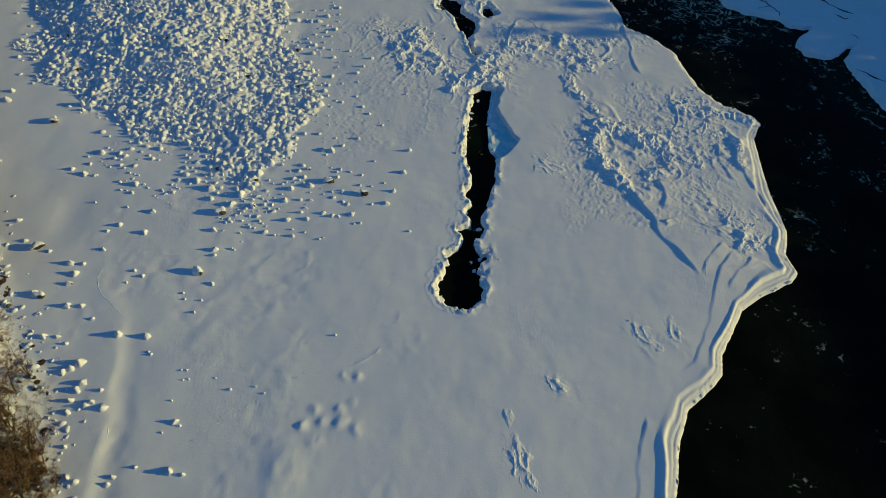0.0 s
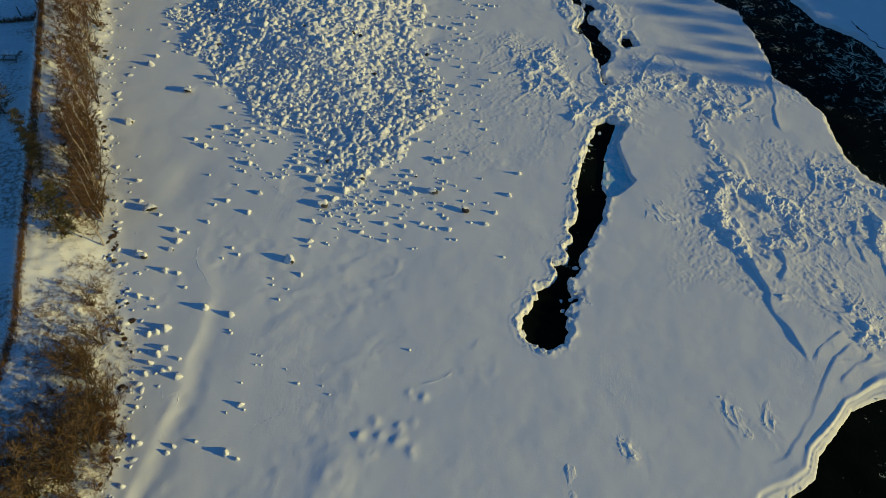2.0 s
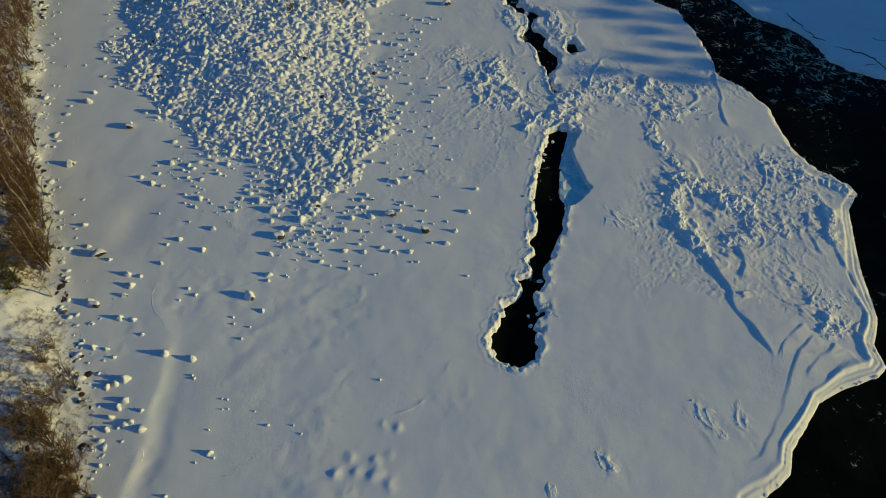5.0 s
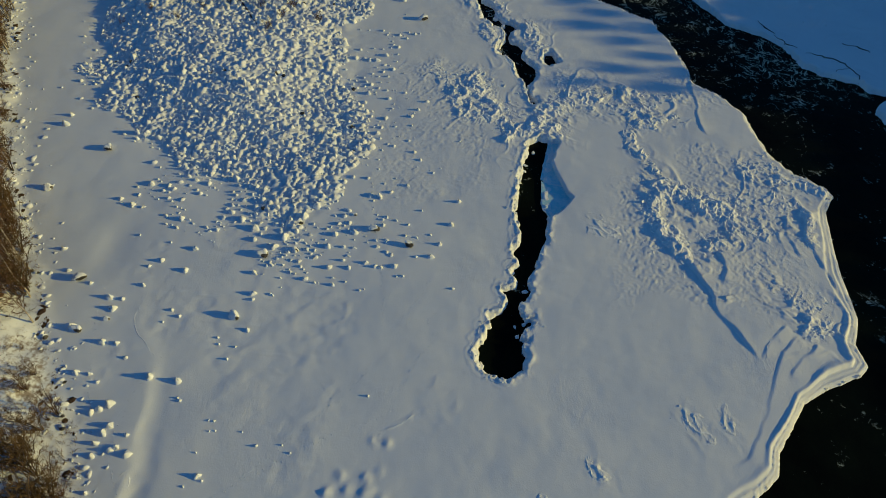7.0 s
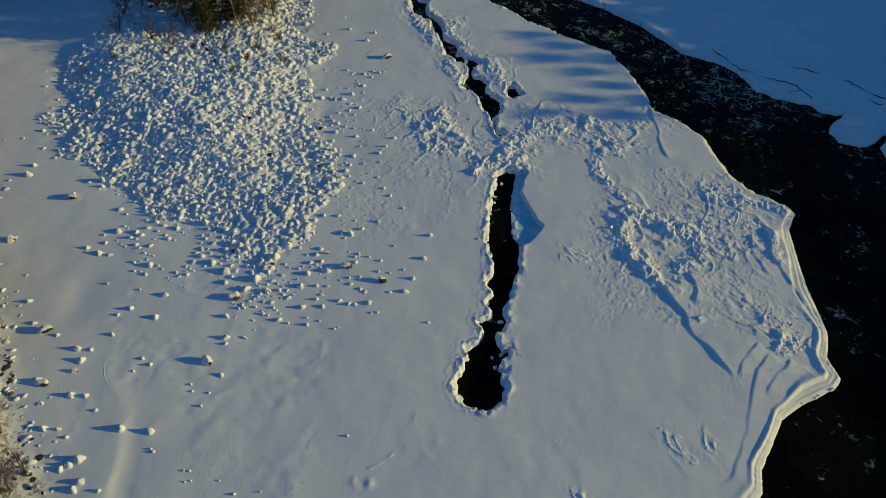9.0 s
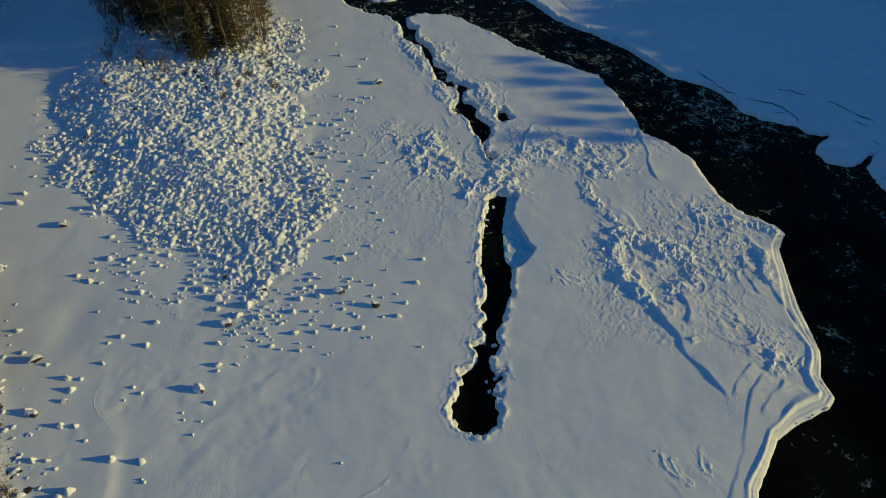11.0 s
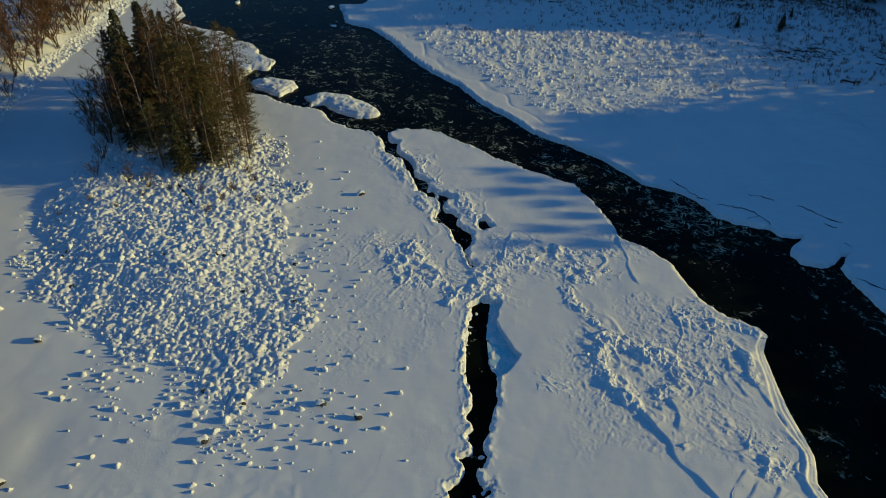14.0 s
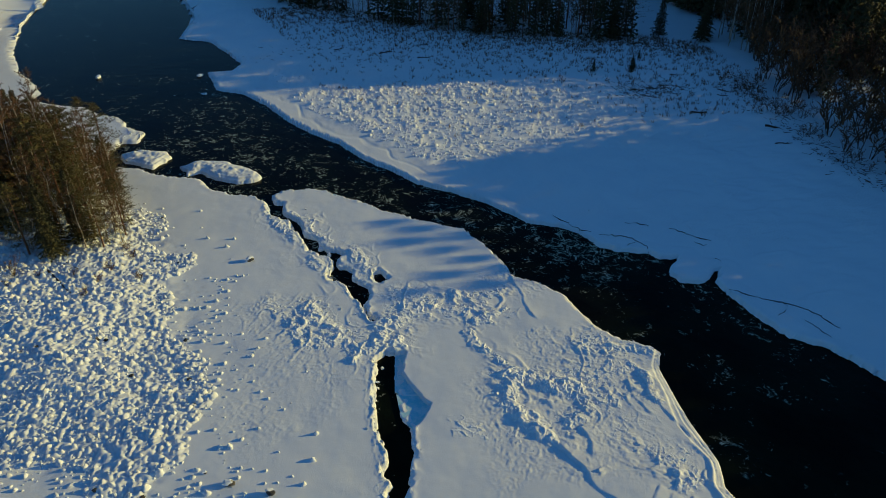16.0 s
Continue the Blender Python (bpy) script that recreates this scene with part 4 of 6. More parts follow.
ROCKS_B = [(-29.1, 36.8, 0.67), (-29.6, 36.5, 0.51), (-27.8, 35.7, 0.61), (-28.1, 35.1, 0.55), (-28.3, 34.3, 0.55), (-27.1, 33.9, 0.54), (-25.8, 33.8, 0.59), (-28.2, 33.4, 0.50), (-26.7, 34.2, 0.40), (-26.4, 35.1, 0.35),
           (-17.3, 35.3, 0.28), (-20.6, 32.8, 0.51), (-20.2, 32.5, 0.23), (-20.1, 29.3, 0.6), (-19.2, 29.1, 0.42), (-23.7, 28.9, 0.42), (-23.9, 28.4, 0.47), (-22.4, 29.6, 0.28), (-26.7, 28.8, 0.48), (-27.5, 30.9, 0.39),
           (-26.0, 28.5, 0.52), (-19.4, 47.9, 0.27), (-21.3, 41.8, 0.25), (-22.6, 43.6, 0.26), (-22.3, 43.0, 0.26), (-27.3, 44.5, 0.27), (-27.0, 45.7, 0.38), (-26.2, 45.2, 0.38), (-21.0, 42.9, 0.23), (-29.5, 52.5, 0.24), (-32.5, 53.1, 0.24)]
ROCKS_C = [(-22.7, 54.7, 0.83), (-18.6, 52.7, 0.76), (-17.0, 59.7, 0.81), (-17.9, 58.6, 0.68), (-22.4, 62.0, 0.72), (-12.5, 59.7, 0.60), (-12.3, 55.7, 0.86), (-9.1, 54.1, 0.93), (-6.5, 54.5, 0.49), (-7.1, 53.1, 0.59),
           (-15.5, 51.2, 0.63), (-12.5, 51.9, 0.44), (-11.6, 51.6, 0.44), (-13.8, 51.3, 0.44), (-14.4, 52.0, 0.37), (-21.5, 50.0, 0.45), (-18.5, 50.3, 0.33), (-14.8, 49.4, 0.43), (-9.2, 50.8, 0.32), (-5.0, 50.0, 0.36),
           (-5.7, 56.9, 0.54), (-10.2, 61.3, 0.36), (-10.1, 65.9, 0.38), (-9.6, 55.2, 0.34), (-9.5, 56.5, 0.31), (-12.5, 49.1, 0.25), (-16.3, 49.5, 0.29), (-14.9, 50.1, 0.26), (-13.8, 49.8, 0.22), (-14.3, 57.2, 0.51), (-14.6, 56.2, 0.43)]
ROCKS_E = [(-23.9, 38.3, 0.26), (-21.1, 36.8, 0.2), (-20.7, 36.8, 0.2), (-18.5, 36.2, 0.16), (-15.5, 35.5, 0.18), (-14.8, 35.0, 0.2), (-20.8, 36.0, 0.16), (-20.4, 36.1, 0.18), (-10.2, 39.8, 0.22), (-21.2, 34.4, 0.16), (-21.3, 32.0, 0.2)]
ROCKS_D = [(-19.6, 48.0, 0.29), (-20.7, 49.9, 0.19), (-16.4, 52.4, 0.22), (-16.0, 53.2, 0.30), (-20.2, 50.9, 0.38), (-20.6, 50.8, 0.30), (-19.3, 51.0, 0.26), (-19.2, 49.7, 0.26), (-11.1, 54.3, 0.26), (-10.6, 56.9, 0.31),
           (-8.5, 58.3, 0.23), (-5.3, 59.7, 0.51), (-39.6, 63.4, 0.98), (-16.1, 80.2, 0.65), (-14.8, 92.5, 0.66), (-11.9, 88.8, 0.98), (-45.4, 66.6, 0.78), (-42.9, 57.7, 0.84), (-45.4, 67.9, 0.53), (-34.5, 56.5, 0.61),
           (-35.8, 57.1, 0.45), (-22.3, 96.6, 0.54), (-18.8, 102.5, 0.48), (-17.3, 95.0, 0.52), (-14.0, 94.3, 0.44)]


def build_boulders():
    rng = random.Random(5)
    for x, y, s in ROCKS_A + ROCKS_B + ROCKS_C + ROCKS_D + ROCKS_E:
        boulder(x, y, s * (0.95 if s > 0.83 else 0.76), rng, s > 0.83 or (s > 0.45 and rng.random() < 0.10))
    # darker stones along the foot of the bank
    for k in range(30):
        y = 24 + 62 * rng.random()
        x = bank_foot_x(y) - abs(rng.gauss(0.6, 0.9)) - 0.5
        boulder(x, y, rng.uniform(0.25, 0.55), rng, True, True)


def stone_field():
    """The stony tail of the island: the nearest stones are things, the rest one joined spread."""
    rng = np.random.RandomState(11)
    n = 90000
    x, y = rng.uniform(-54, -4, n), rng.uniform(47, 112, n)
    d = signed(x, y, FIELD) + 2.2 * fbm(x, y, 5.0, 3, 13)
    fringe = (d > 0) & (x > -36) & (y < 86) & (y > 49 + 0.35 * np.maximum(-x - 15, 0)) & (d < 11)
    chance = np.where(d < 0, 1.0, np.where(fringe, 0.5 * np.exp(-d / 3.2) * smooth(-0.35, 0.35, fbm(x, y, 3.0, 3, 14)), 0.02 * np.exp(-d / 1.5)))
    chance = np.where((d > 0) & (y > 58) & (x > -19), 0.35 * chance, chance)
    keep = (rng.uniform(0, 1, n) < chance) & (y < 110)
    x, y, d = x[keep], y[keep], d[keep]
    size = np.where(d < 0, np.clip(rng.lognormal(-1.95, 0.40, len(x)), 0.08, 0.40), np.clip(rng.lognormal(-2.0, 0.45, len(x)), 0.06, 0.36))
    # spread out: drop stones that crowd a larger one
    order = np.argsort(-size + 0.25 * rng.uniform(0, 1, len(x)))
    cells, chosen = {}, []
    for k in order:
        cx, cy = int(x[k] // 1.0), int(y[k] // 1.0)
        near = 1.05 if d[k] < 0 else 1.3
        if all((x[k] - x[j]) ** 2 + (y[k] - y[j]) ** 2 > (near * (size[k] + size[j])) ** 2 for a in (-1, 0, 1) for b in (-1, 0, 1) for j in cells.get((cx + a, cy + b), ())):
            cells.setdefault((cx, cy), []).append(k)
            chosen.append(k)
    chosen = np.array(chosen)
    x, y, size, d = x[chosen], y[chosen], size[chosen], d[chosen]
    tall = np.where(d < 0, rng.uniform(0.9, 1.8, len(x)), rng.uniform(0.6, 1.2, len(x)))
    z = ground_zs(x, y)
    near = np.argsort(y + 0.25 * np.abs(x + 18))[:290]
    for k in near:
        ob = new("stone", SNOW_LUMPS[k % 8])
        r = size[k]
        ob.matrix_world = Matrix.LocRotScale((x[k], y[k], z[k] - 0.03), Euler((0, 0, rng.uniform(0, 6.28))), (1.1 * r, 0.9 * r, r * tall[k]))
        tagged(ob, "small stone buried under a rounded cap of snow", "stone", "stones of the stony bar")
    rest = np.setdiff1d(np.arange(len(x)), near)
    dome_spread("stone_bar", "dense field of snow-capped stones on the island's tail", "stones", x[rest], y[rest], size[rest], tall[rest], SNOW_LUMP, 310, 0.9, 0.26, 3, 8)
    # the snow between the stones lies in hummocks
    gx, gy = np.arange(-53, -14, 0.125), np.concatenate([np.arange(50, 84, 0.12), np.arange(84, 111, 0.17)])
    u, v = (q.ravel() for q in np.meshgrid(gx, gy))
    du = signed(u, v, FIELD) + 2.2 * fbm(u, v, 5.0, 3, 13)
    mask = smooth(0.6, -1.2, du)
    wu, wv = u + 0.2 * fbm(u, v, 0.8, 2, 16), v + 0.2 * fbm(u, v, 0.8, 2, 17)
    heap = 0.34 * np.clip(np.abs(fbm(wu, wv, 0.62, 2, 18)), 0, 0.8) + 0.20 * np.clip(np.abs(fbm(wu, wv, 0.36, 1, 20)), 0, 0.8) + 0.10 * fbm(u, v, 3.0, 2, 22)
    top = ground_zs(u, v) - 0.06 + mask * (0.02 + heap)
    i = np.arange(len(u)).reshape(len(gy), len(gx))
    faces = np.stack([i[:-1, :-1], i[:-1, 1:], i[1:, 1:], i[1:, :-1]], -1).reshape(-1, 4)
    faces = faces[(mask[faces] > 0.01).any(1)]
    used = np.unique(faces)
    back = np.zeros(len(u), int)
    back[used] = np.arange(len(used))
    ob = link_grid("snow_hummocks", u[used], v[used], top[used], back[faces], SNOW_LUMP)
    tagged(ob, "hummocky snow lying over the stones of the bar", "snow hummocks", kind="stuff")
    # dark faces of stone that the snow leaves bare
    for k in rng.choice(np.flatnonzero(d < 0), 46, replace=False):
        ob = new("stone", STONES[k % 8])
        r = rng.uniform(0.16, 0.34)
        ob.matrix_world = Matrix.LocRotScale((x[k] + 0.75 * size[k], y[k] - 0.3 * size[k], z[k] + 0.2 * r), Euler((0, 0, rng.uniform(0, 6.28))), (r, r, r * 0.9))
        tagged(ob, "bare dark stone showing between heaps of snow", "stone", "bare stones of the stony bar")


# ---- trees ----


def bare_tree(name, seed, height, bark, twig, limbs=22, spread=0.30, first=0.28, twigs=13, fine=5, stems=1, lean=0.05, girth=0.011, twig_r=0.014):
    """A leafless tree: trunk with limbs, and a crown of many thin twigs."""
    rng = random.Random(seed)
    wood, crown = Shape(), Shape()
    for s in range(stems):
        w = rng.uniform(0, 6.28)
        off = Vector((math.cos(w), math.sin(w), 0)) * (0.18 * (stems > 1))
        tilt = Vector((math.cos(w), math.sin(w), 0)) * (lean if stems == 1 else rng.uniform(0.2, 0.55))
        h = height * (1 if stems == 1 else rng.uniform(0.65, 1.0))
        spine = []
        for k in range(8):
            f = k / 7
            spine.append(off + Vector((0, 0, -0.25 + f * h)) + tilt * h * f ** 1.3 + Vector((rng.uniform(-1, 1), rng.uniform(-1, 1), 0)) * 0.012 * h * (k > 0))
        r0 = girth * h
        wood.tube(spine, [r0 * (1 - 0.92 * (k / 7)) + 0.006 for k in range(8)], 6 if stems == 1 else 4)
        count = limbs if stems == 1 else max(4, limbs // stems)
        for j in range(count):
            f = first + (0.97 - first) * (j + rng.random()) / count
            a = f * 7
            i = min(6, int(a))
            p = spine[i].lerp(spine[i + 1], a - i)
            az = j * 2.4 + rng.uniform(-0.5, 0.5)
            length = h * spread * (1.08 - f) ** 0.7 * rng.uniform(0.7, 1.15)
            up = rng.uniform(0.75, 1.35)
            d = Vector((math.cos(az), math.sin(az), up)).normalized()
            pts = [p + d * length * g + Vector((0, 0, 0.12 * length * g * g)) + Vector((rng.uniform(-1, 1), rng.uniform(-1, 1), rng.uniform(-1, 1))) * 0.04 * length * (g > 0) for g in (0, 0.35, 0.7, 1.0)]
            rl = max(0.008, r0 * 0.32 * (1.1 - f))
            wood.tube(pts, [rl, rl * 0.7, rl * 0.4, 0.005], 3)
            for q in range(twigs):
                g = 0.2 + 0.8 * (q + rng.random()) / twigs
                b = g * 3
                i = min(2, int(b))
                tp = pts[i].lerp(pts[i + 1], b - i)
                td = (d + Vector((rng.gauss(0, 0.75), rng.gauss(0, 0.75), rng.gauss(0.15, 0.55)))).normalized()
                tl = length * rng.uniform(0.18, 0.38) + 0.25
                tip = tp + td * tl
                crown.spike(tp, tip, twig_r * 1.2)
                for _ in range(fine):
                    sp = tp.lerp(tip, rng.uniform(0.2, 0.95))
                    sd = (td + Vector((rng.gauss(0, 0.6), rng.gauss(0, 0.6), rng.gauss(0.05, 0.5)))).normalized()
                    crown.spike(sp, sp + sd * tl * rng.uniform(0.35, 0.75), twig_r)
    return wood.mesh("trunk", bark), crown.mesh("crown", twig)


def spruce_tree(seed, height, dense=1.0, gap=1.0, fat=1.0):
    rng = random.Random(seed)
    wood, crown = Shape(), Shape()
    wood.tube([Vector((0, 0, -0.3)), Vector((0.03, 0, height * 0.5)), Vector((0, 0.03, height))], [0.013 * height, 0.008 * height, 0.01], 6)
    z = height * 0.10
    while z < height * 0.985:
        f = z / height
        reach = height * 0.21 * (1 - f) ** 0.95 * rng.uniform(0.7, 1.15) + 0.15
        n = 7 if f < 0.8 else 5
        w0 = rng.uniform(0, 6.28)
        for k in range(n):
            w = w0 + 6.28 * k / n + rng.uniform(-0.3, 0.3)
            out = Vector((math.cos(w), math.sin(w), 0))
            side = Vector((-out.y, out.x, 0))
            length = reach * rng.uniform(0.7, 1.15)
            droop = rng.uniform(0.25, 0.55) * (1 - f) + rng.uniform(-0.2, 0.05)
            root = Vector((0, 0, z))
            tip = root + out * length - Vector((0, 0, droop * length))
            wood.spike(root, tip, 0.02)
            steps = max(2, int(length / 0.34 * dense))
            for q in range(steps):
                g = (q + 0.7) / steps
                p = root.lerp(tip, g)
                wide = 0.42 * length * (1 - 0.75 * g) + 0.14
                for sgn in (-1, 1):
                    e = p + side * sgn * wide * rng.uniform(0.7, 1.2) + out * 0.22 * length * rng.uniform(0.4, 1) - Vector((0, 0, rng.uniform(0.1, 0.35)))
                    crown.leaf(p, e, fat * rng.uniform(0.09, 0.16), rng)
            crown.leaf(root.lerp(tip, 0.6), tip + out * 0.2, 0.14, rng)
        z += rng.uniform(0.30, 0.46) * (1.25 - 0.6 * f) * gap
    crown.leaf(Vector((0, 0, height * 0.96)), Vector((0, 0, height * 1.03)), 0.08, rng)
    return wood.mesh("trunk", BARK), crown.mesh("crown", SPRUCE)


def pine_tree(seed, height, clear=0.35, dense=1.0):
    rng = random.Random(seed)
    wood, crown = Shape(), Shape()
    bend = Vector((rng.uniform(-0.3, 0.3), rng.uniform(-0.3, 0.3), 0))
    spine = [Vector((0, 0, -0.3 + (height + 0.3) * k / 6)) + bend * (k / 6) ** 2 * height * 0.06 for k in range(7)]
    wood.tube(spine, [0.014 * height * (1 - 0.85 * k / 6) for k in range(7)], 6)
    n = int(height * 4.0)
    for j in range(n):
        f = clear + (0.99 - clear) * (j + rng.random()) / n
        a = f * 6
        i = min(5, int(a))
        p = spine[i].lerp(spine[i + 1], a - i)
        w = j * 2.4 + rng.uniform(-0.4, 0.4)
        length = height * 0.20 * (math.sin(math.pi * min(1, (f - clear) / (1 - clear) * 0.75 + 0.25)) + 0.15) * rng.uniform(0.6, 1.2)
        tip = p + Vector((math.cos(w), math.sin(w), rng.uniform(-0.05, 0.35))) * length
        wood.spike(p, tip, 0.03)
        for g in (0.4, 0.6, 0.8, 1.0):
            c = p.lerp(tip, g)
            for _ in range(int(13 * dense)):
                d = Vector((rng.gauss(0, 1), rng.gauss(0, 1), rng.gauss(0.15, 0.28))).normalized()
                q = c + d * rng.uniform(0.0, 0.35) * (0.6 + 0.4 * length)
                crown.leaf(q, q + d * rng.uniform(0.25, 0.5), rng.uniform(0.028, 0.055), rng)
    return wood.mesh("trunk", PINE_BARK), crown.mesh("crown", PINE)


def plant(kinds, x, y, turn, scale, label, category, group, name, z=None):
    trunk, crown = kinds
    base = new(name)
    base.matrix_world = Matrix.LocRotScale((x, y, ground_z(x, y) if z is None else z), Euler((0, 0, turn)), (scale, scale, scale))
    part("trunk", trunk, base)
    part("crown", crown, base)
    return tagged(base, label, category, group)


BIRCHES = [bare_tree("birch", 10 + k, 10.0, BIRCH, TWIG, limbs=26, spread=0.19, first=0.16, lean=0.02 + 0.02 * k, twigs=10, fine=4, girth=0.009, twig_r=0.019) for k in range(4)]
ALDERS = [bare_tree("alder", 30 + k, 7.0, BARK, WILLOW, limbs=30, spread=0.36, first=0.12, stems=5, girth=0.012, twigs=8, fine=3, twig_r=0.024) for k in range(3)]
SHRUBS = [bare_tree("shrub", 50 + k, 2.2, BARK, TWIG, limbs=16, spread=0.35, first=0.10, twigs=6, fine=3, stems=6, girth=0.008, twig_r=0.010) for k in range(3)]
SPRUCES = [spruce_tree(70 + k, 16.0) for k in range(2)]
PINES = [pine_tree(80 + k, 13.0, 0.12, 1.5) for k in range(3)]
LOW_PINES = [pine_tree(90 + k, 7.0, 0.06, 1.4) for k in range(2)]
LEAN_BIRCHES = [bare_tree("tall_birch", 95 + k, 15.0, BIRCH, TWIG, limbs=30, spread=0.18, first=0.22, twigs=9, fine=3, girth=0.008, twig_r=0.03) for k in range(3)]
THICKET = [bare_tree("thicket", 270 + k, 9.0, BARK, TWIG, limbs=20, spread=0.28, first=0.06, twigs=6, fine=2, stems=3, girth=0.009, twig_r=0.06) for k in range(3)]
FAR_SPRUCES = [spruce_tree(170 + k, 16.0, 0.4, 2.3, 2.6) for k in range(3)]
SHADE_SPRUCES = [spruce_tree(190 + k, 16.0, 0.25, 5.5, 7.5) for k in range(2)]
FAR_SHRUBS = [bare_tree("far_shrub", 250 + k, 2.0, BARK, TWIG, limbs=9, spread=0.35, first=0.10, twigs=4, fine=1, stems=3, girth=0.01, twig_r=0.022) for k in range(3)]
FAR_PINES = [pine_tree(180 + k, 15.0, 0.30, 0.45) for k in range(2)]
FAR_BIRCHES = [bare_tree("far_birch", 195 + k, 14.0, BIRCH, TWIG, limbs=20, spread=0.18, first=0.2, twigs=7, fine=2, girth=0.008, twig_r=0.05) for k in range(3)]


def pick(rng, kinds):
    return kinds[rng.randrange(len(kinds))]


def bank_foot_x(y):
    return float(np.interp(y, [15, 25.1, 33.3, 43.5, 54.4, 61.9, 75.8, 92, 112, 140, 160, 185, 230], [-24.5, -25.6, -28.3, -35.4, -42.8, -47.4, -55.0, -62, -67.5, -67, -66.5, -72, -81]))


def wall_x(y):
    return float(np.interp(y, [20, 28.6, 34.2, 40.9, 49.0, 58.2, 71.3, 84], [-34.5, -36.0, -38.2, -42.2, -46.9, -52.4, -60.3, -67]))


def joined_wood(name, label, kinds, spots, seed):
    """A far wood as one mesh: spots are (x, y, scale)."""
    rng = random.Random(seed)
    verts, faces, mats, base = [], [], [], 0
    data = []
    for trunk, crown in kinds:
        both = []
        for me in (trunk, crown):
            co = np.empty(len(me.vertices) * 3)
            me.vertices.foreach_get("co", co)
            both.append((co.reshape(-1, 3), [tuple(p.vertices) for p in me.polygons]))
        data.append(both)
    for x, y, scale in spots:
        a = rng.uniform(0, 6.28)
        c, s = math.cos(a) * scale, math.sin(a) * scale
        z = ground_z(x, y)
        for slot, (co, polys) in enumerate(data[rng.randrange(len(data))]):
            verts.append(np.stack([co[:, 0] * c - co[:, 1] * s + x, co[:, 0] * s + co[:, 1] * c + y, co[:, 2] * scale + z], 1))
            faces.extend(tuple(i + base for i in p) for p in polys)
            mats.extend([slot] * len(polys))
            base += len(co)
    me = bpy.data.meshes.new(name)
    me.from_pydata(np.concatenate(verts).tolist(), [], faces)
    me.materials.append(kinds[0][0].materials[0])
    me.materials.append(kinds[0][1].materials[0])
    me.polygons.foreach_set("material_index", np.array(mats, np.int32))
    me.update()
    tagged(new(name, me), label, "wood", kind="stuff")


def near_bank_trees():
    rng = random.Random(21)
    for k in range(56):
        y = 45.5 + 44 * ((k + rng.random()) / 56)
        hi = bank_foot_x(y) - 1.3
        lo = hi - 1.5
        x = lo + (hi - lo) * rng.random()
        if k % 3 == 2:
            plant(pick(rng, ALDERS), x, y, rng.uniform(0, 6.28), rng.uniform(0.4, 0.65), "bare many-stemmed alder under the bank birches", "tree", "bank trees", "alder")
            continue
        plant(pick(rng, BIRCHES), x, y, rng.uniform(0, 6.28), rng.uniform(0.6, 1.0), "bare birch with pale trunk and reddish-brown twigs on the snowy bank", "tree", "bank trees", "birch")
    for k in range(16):
        y = 45 + 14 * rng.random()
        plant(pick(rng, ALDERS), bank_foot_x(y) - rng.uniform(1.5, 4.5), y, rng.uniform(0, 6.28), rng.uniform(0.5, 0.85), "bare many-stemmed alder under the bank birches", "tree", "bank trees", "alder")
    plant(BIRCHES[2], -37.2, 43.3, 2.6, 0.8, "slanting bare birch with a pale trunk on the snowy bank", "tree", "bank trees", "birch")
    for k in range(54):
        y = 15 + 25 * ((k + rng.random()) / 54)
        lo, hi = wall_x(y) + (3.0 if y < 28 else 5.0), bank_foot_x(y) - 1.0
        x = lo + (hi - lo) * rng.uniform(0.0, 1.0)
        if y > 33.5 and k % 3:
            continue
        plant(pick(rng, ALDERS), x, y, rng.uniform(0, 6.28), rng.uniform(0.55, 0.95) * (0.5 if 35.5 < y < 42 else 0.75 if y > 28 else 1), "bare many-stemmed alder with brown branches on the bank", "tree", "bank trees", "alder")
    for x, y, s in ((-39.9, 42.8, 0.75), (-40.4, 44.2, 0.7), (-47.9, 51.0, 0.62), (-46.8, 50.0, 0.5), (-45.4, 48.4, 0.45), (-55.1, 55.8, 0.85)):
        plant(pick(rng, LOW_PINES), x, y, rng.uniform(0, 6.28), s, "dark green young pine behind the bank birches", "tree", "bank trees", "pine")
    for k in range(46):
        y = 22 + 62 * rng.random()
        x = bank_foot_x(y) - rng.uniform(1.2, 7.0)
        plant(pick(rng, SHRUBS), x, y, rng.uniform(0, 6.28), rng.uniform(0.3, 0.8), "small leafless shrub in the snow of the bank", "shrub", "bank shrubs", "shrub")
    for k in range(34):
        y = 17 + 14 * rng.random()
        plant(pick(rng, SHRUBS), bank_foot_x(y) - rng.uniform(0.8, 7.5), y, rng.uniform(0, 6.28), rng.uniform(0.6, 1.1), "dense dark brown bush at the foot of the bank", "shrub", "bank shrubs", "shrub")
    for x, y in ((-27.3, 28.4), (-27.9, 29.2), (-28.2, 28.0), (-27.6, 27.4), (-28.6, 28.8)):
        plant(pick(rng, SHRUBS), x, y, rng.uniform(0, 6.28), 0.9, "dense dark brown bush at the foot of the bank", "shrub", "bank shrubs", "shrub")
    spots = []
    for k in range(165):
        y = 100 + 76 * rng.random()
        near = 0.8 if y < 118 else 2.4
        spots.append((bank_foot_x(y) - near - 15 * rng.random() ** 1.2, y, rng.uniform(0.8, 1.35)))
    for k in range(80):
        y = 168 + 60 * rng.random()
        spots.append((bank_foot_x(y) - rng.uniform(1.5, 14), y, rng.uniform(0.8, 1.2)))
    joined_wood("thicket", "reddish-brown thicket of bare birch and alder along the bank", THICKET, spots, 7)


GROVE = [(-51, 111), (-47.5, 100), (-41.5, 95.5), (-36, 92), (-28.5, 89.5), (-25.5, 94), (-26.5, 103), (-31, 113), (-37, 123), (-45, 127), (-52, 122)]


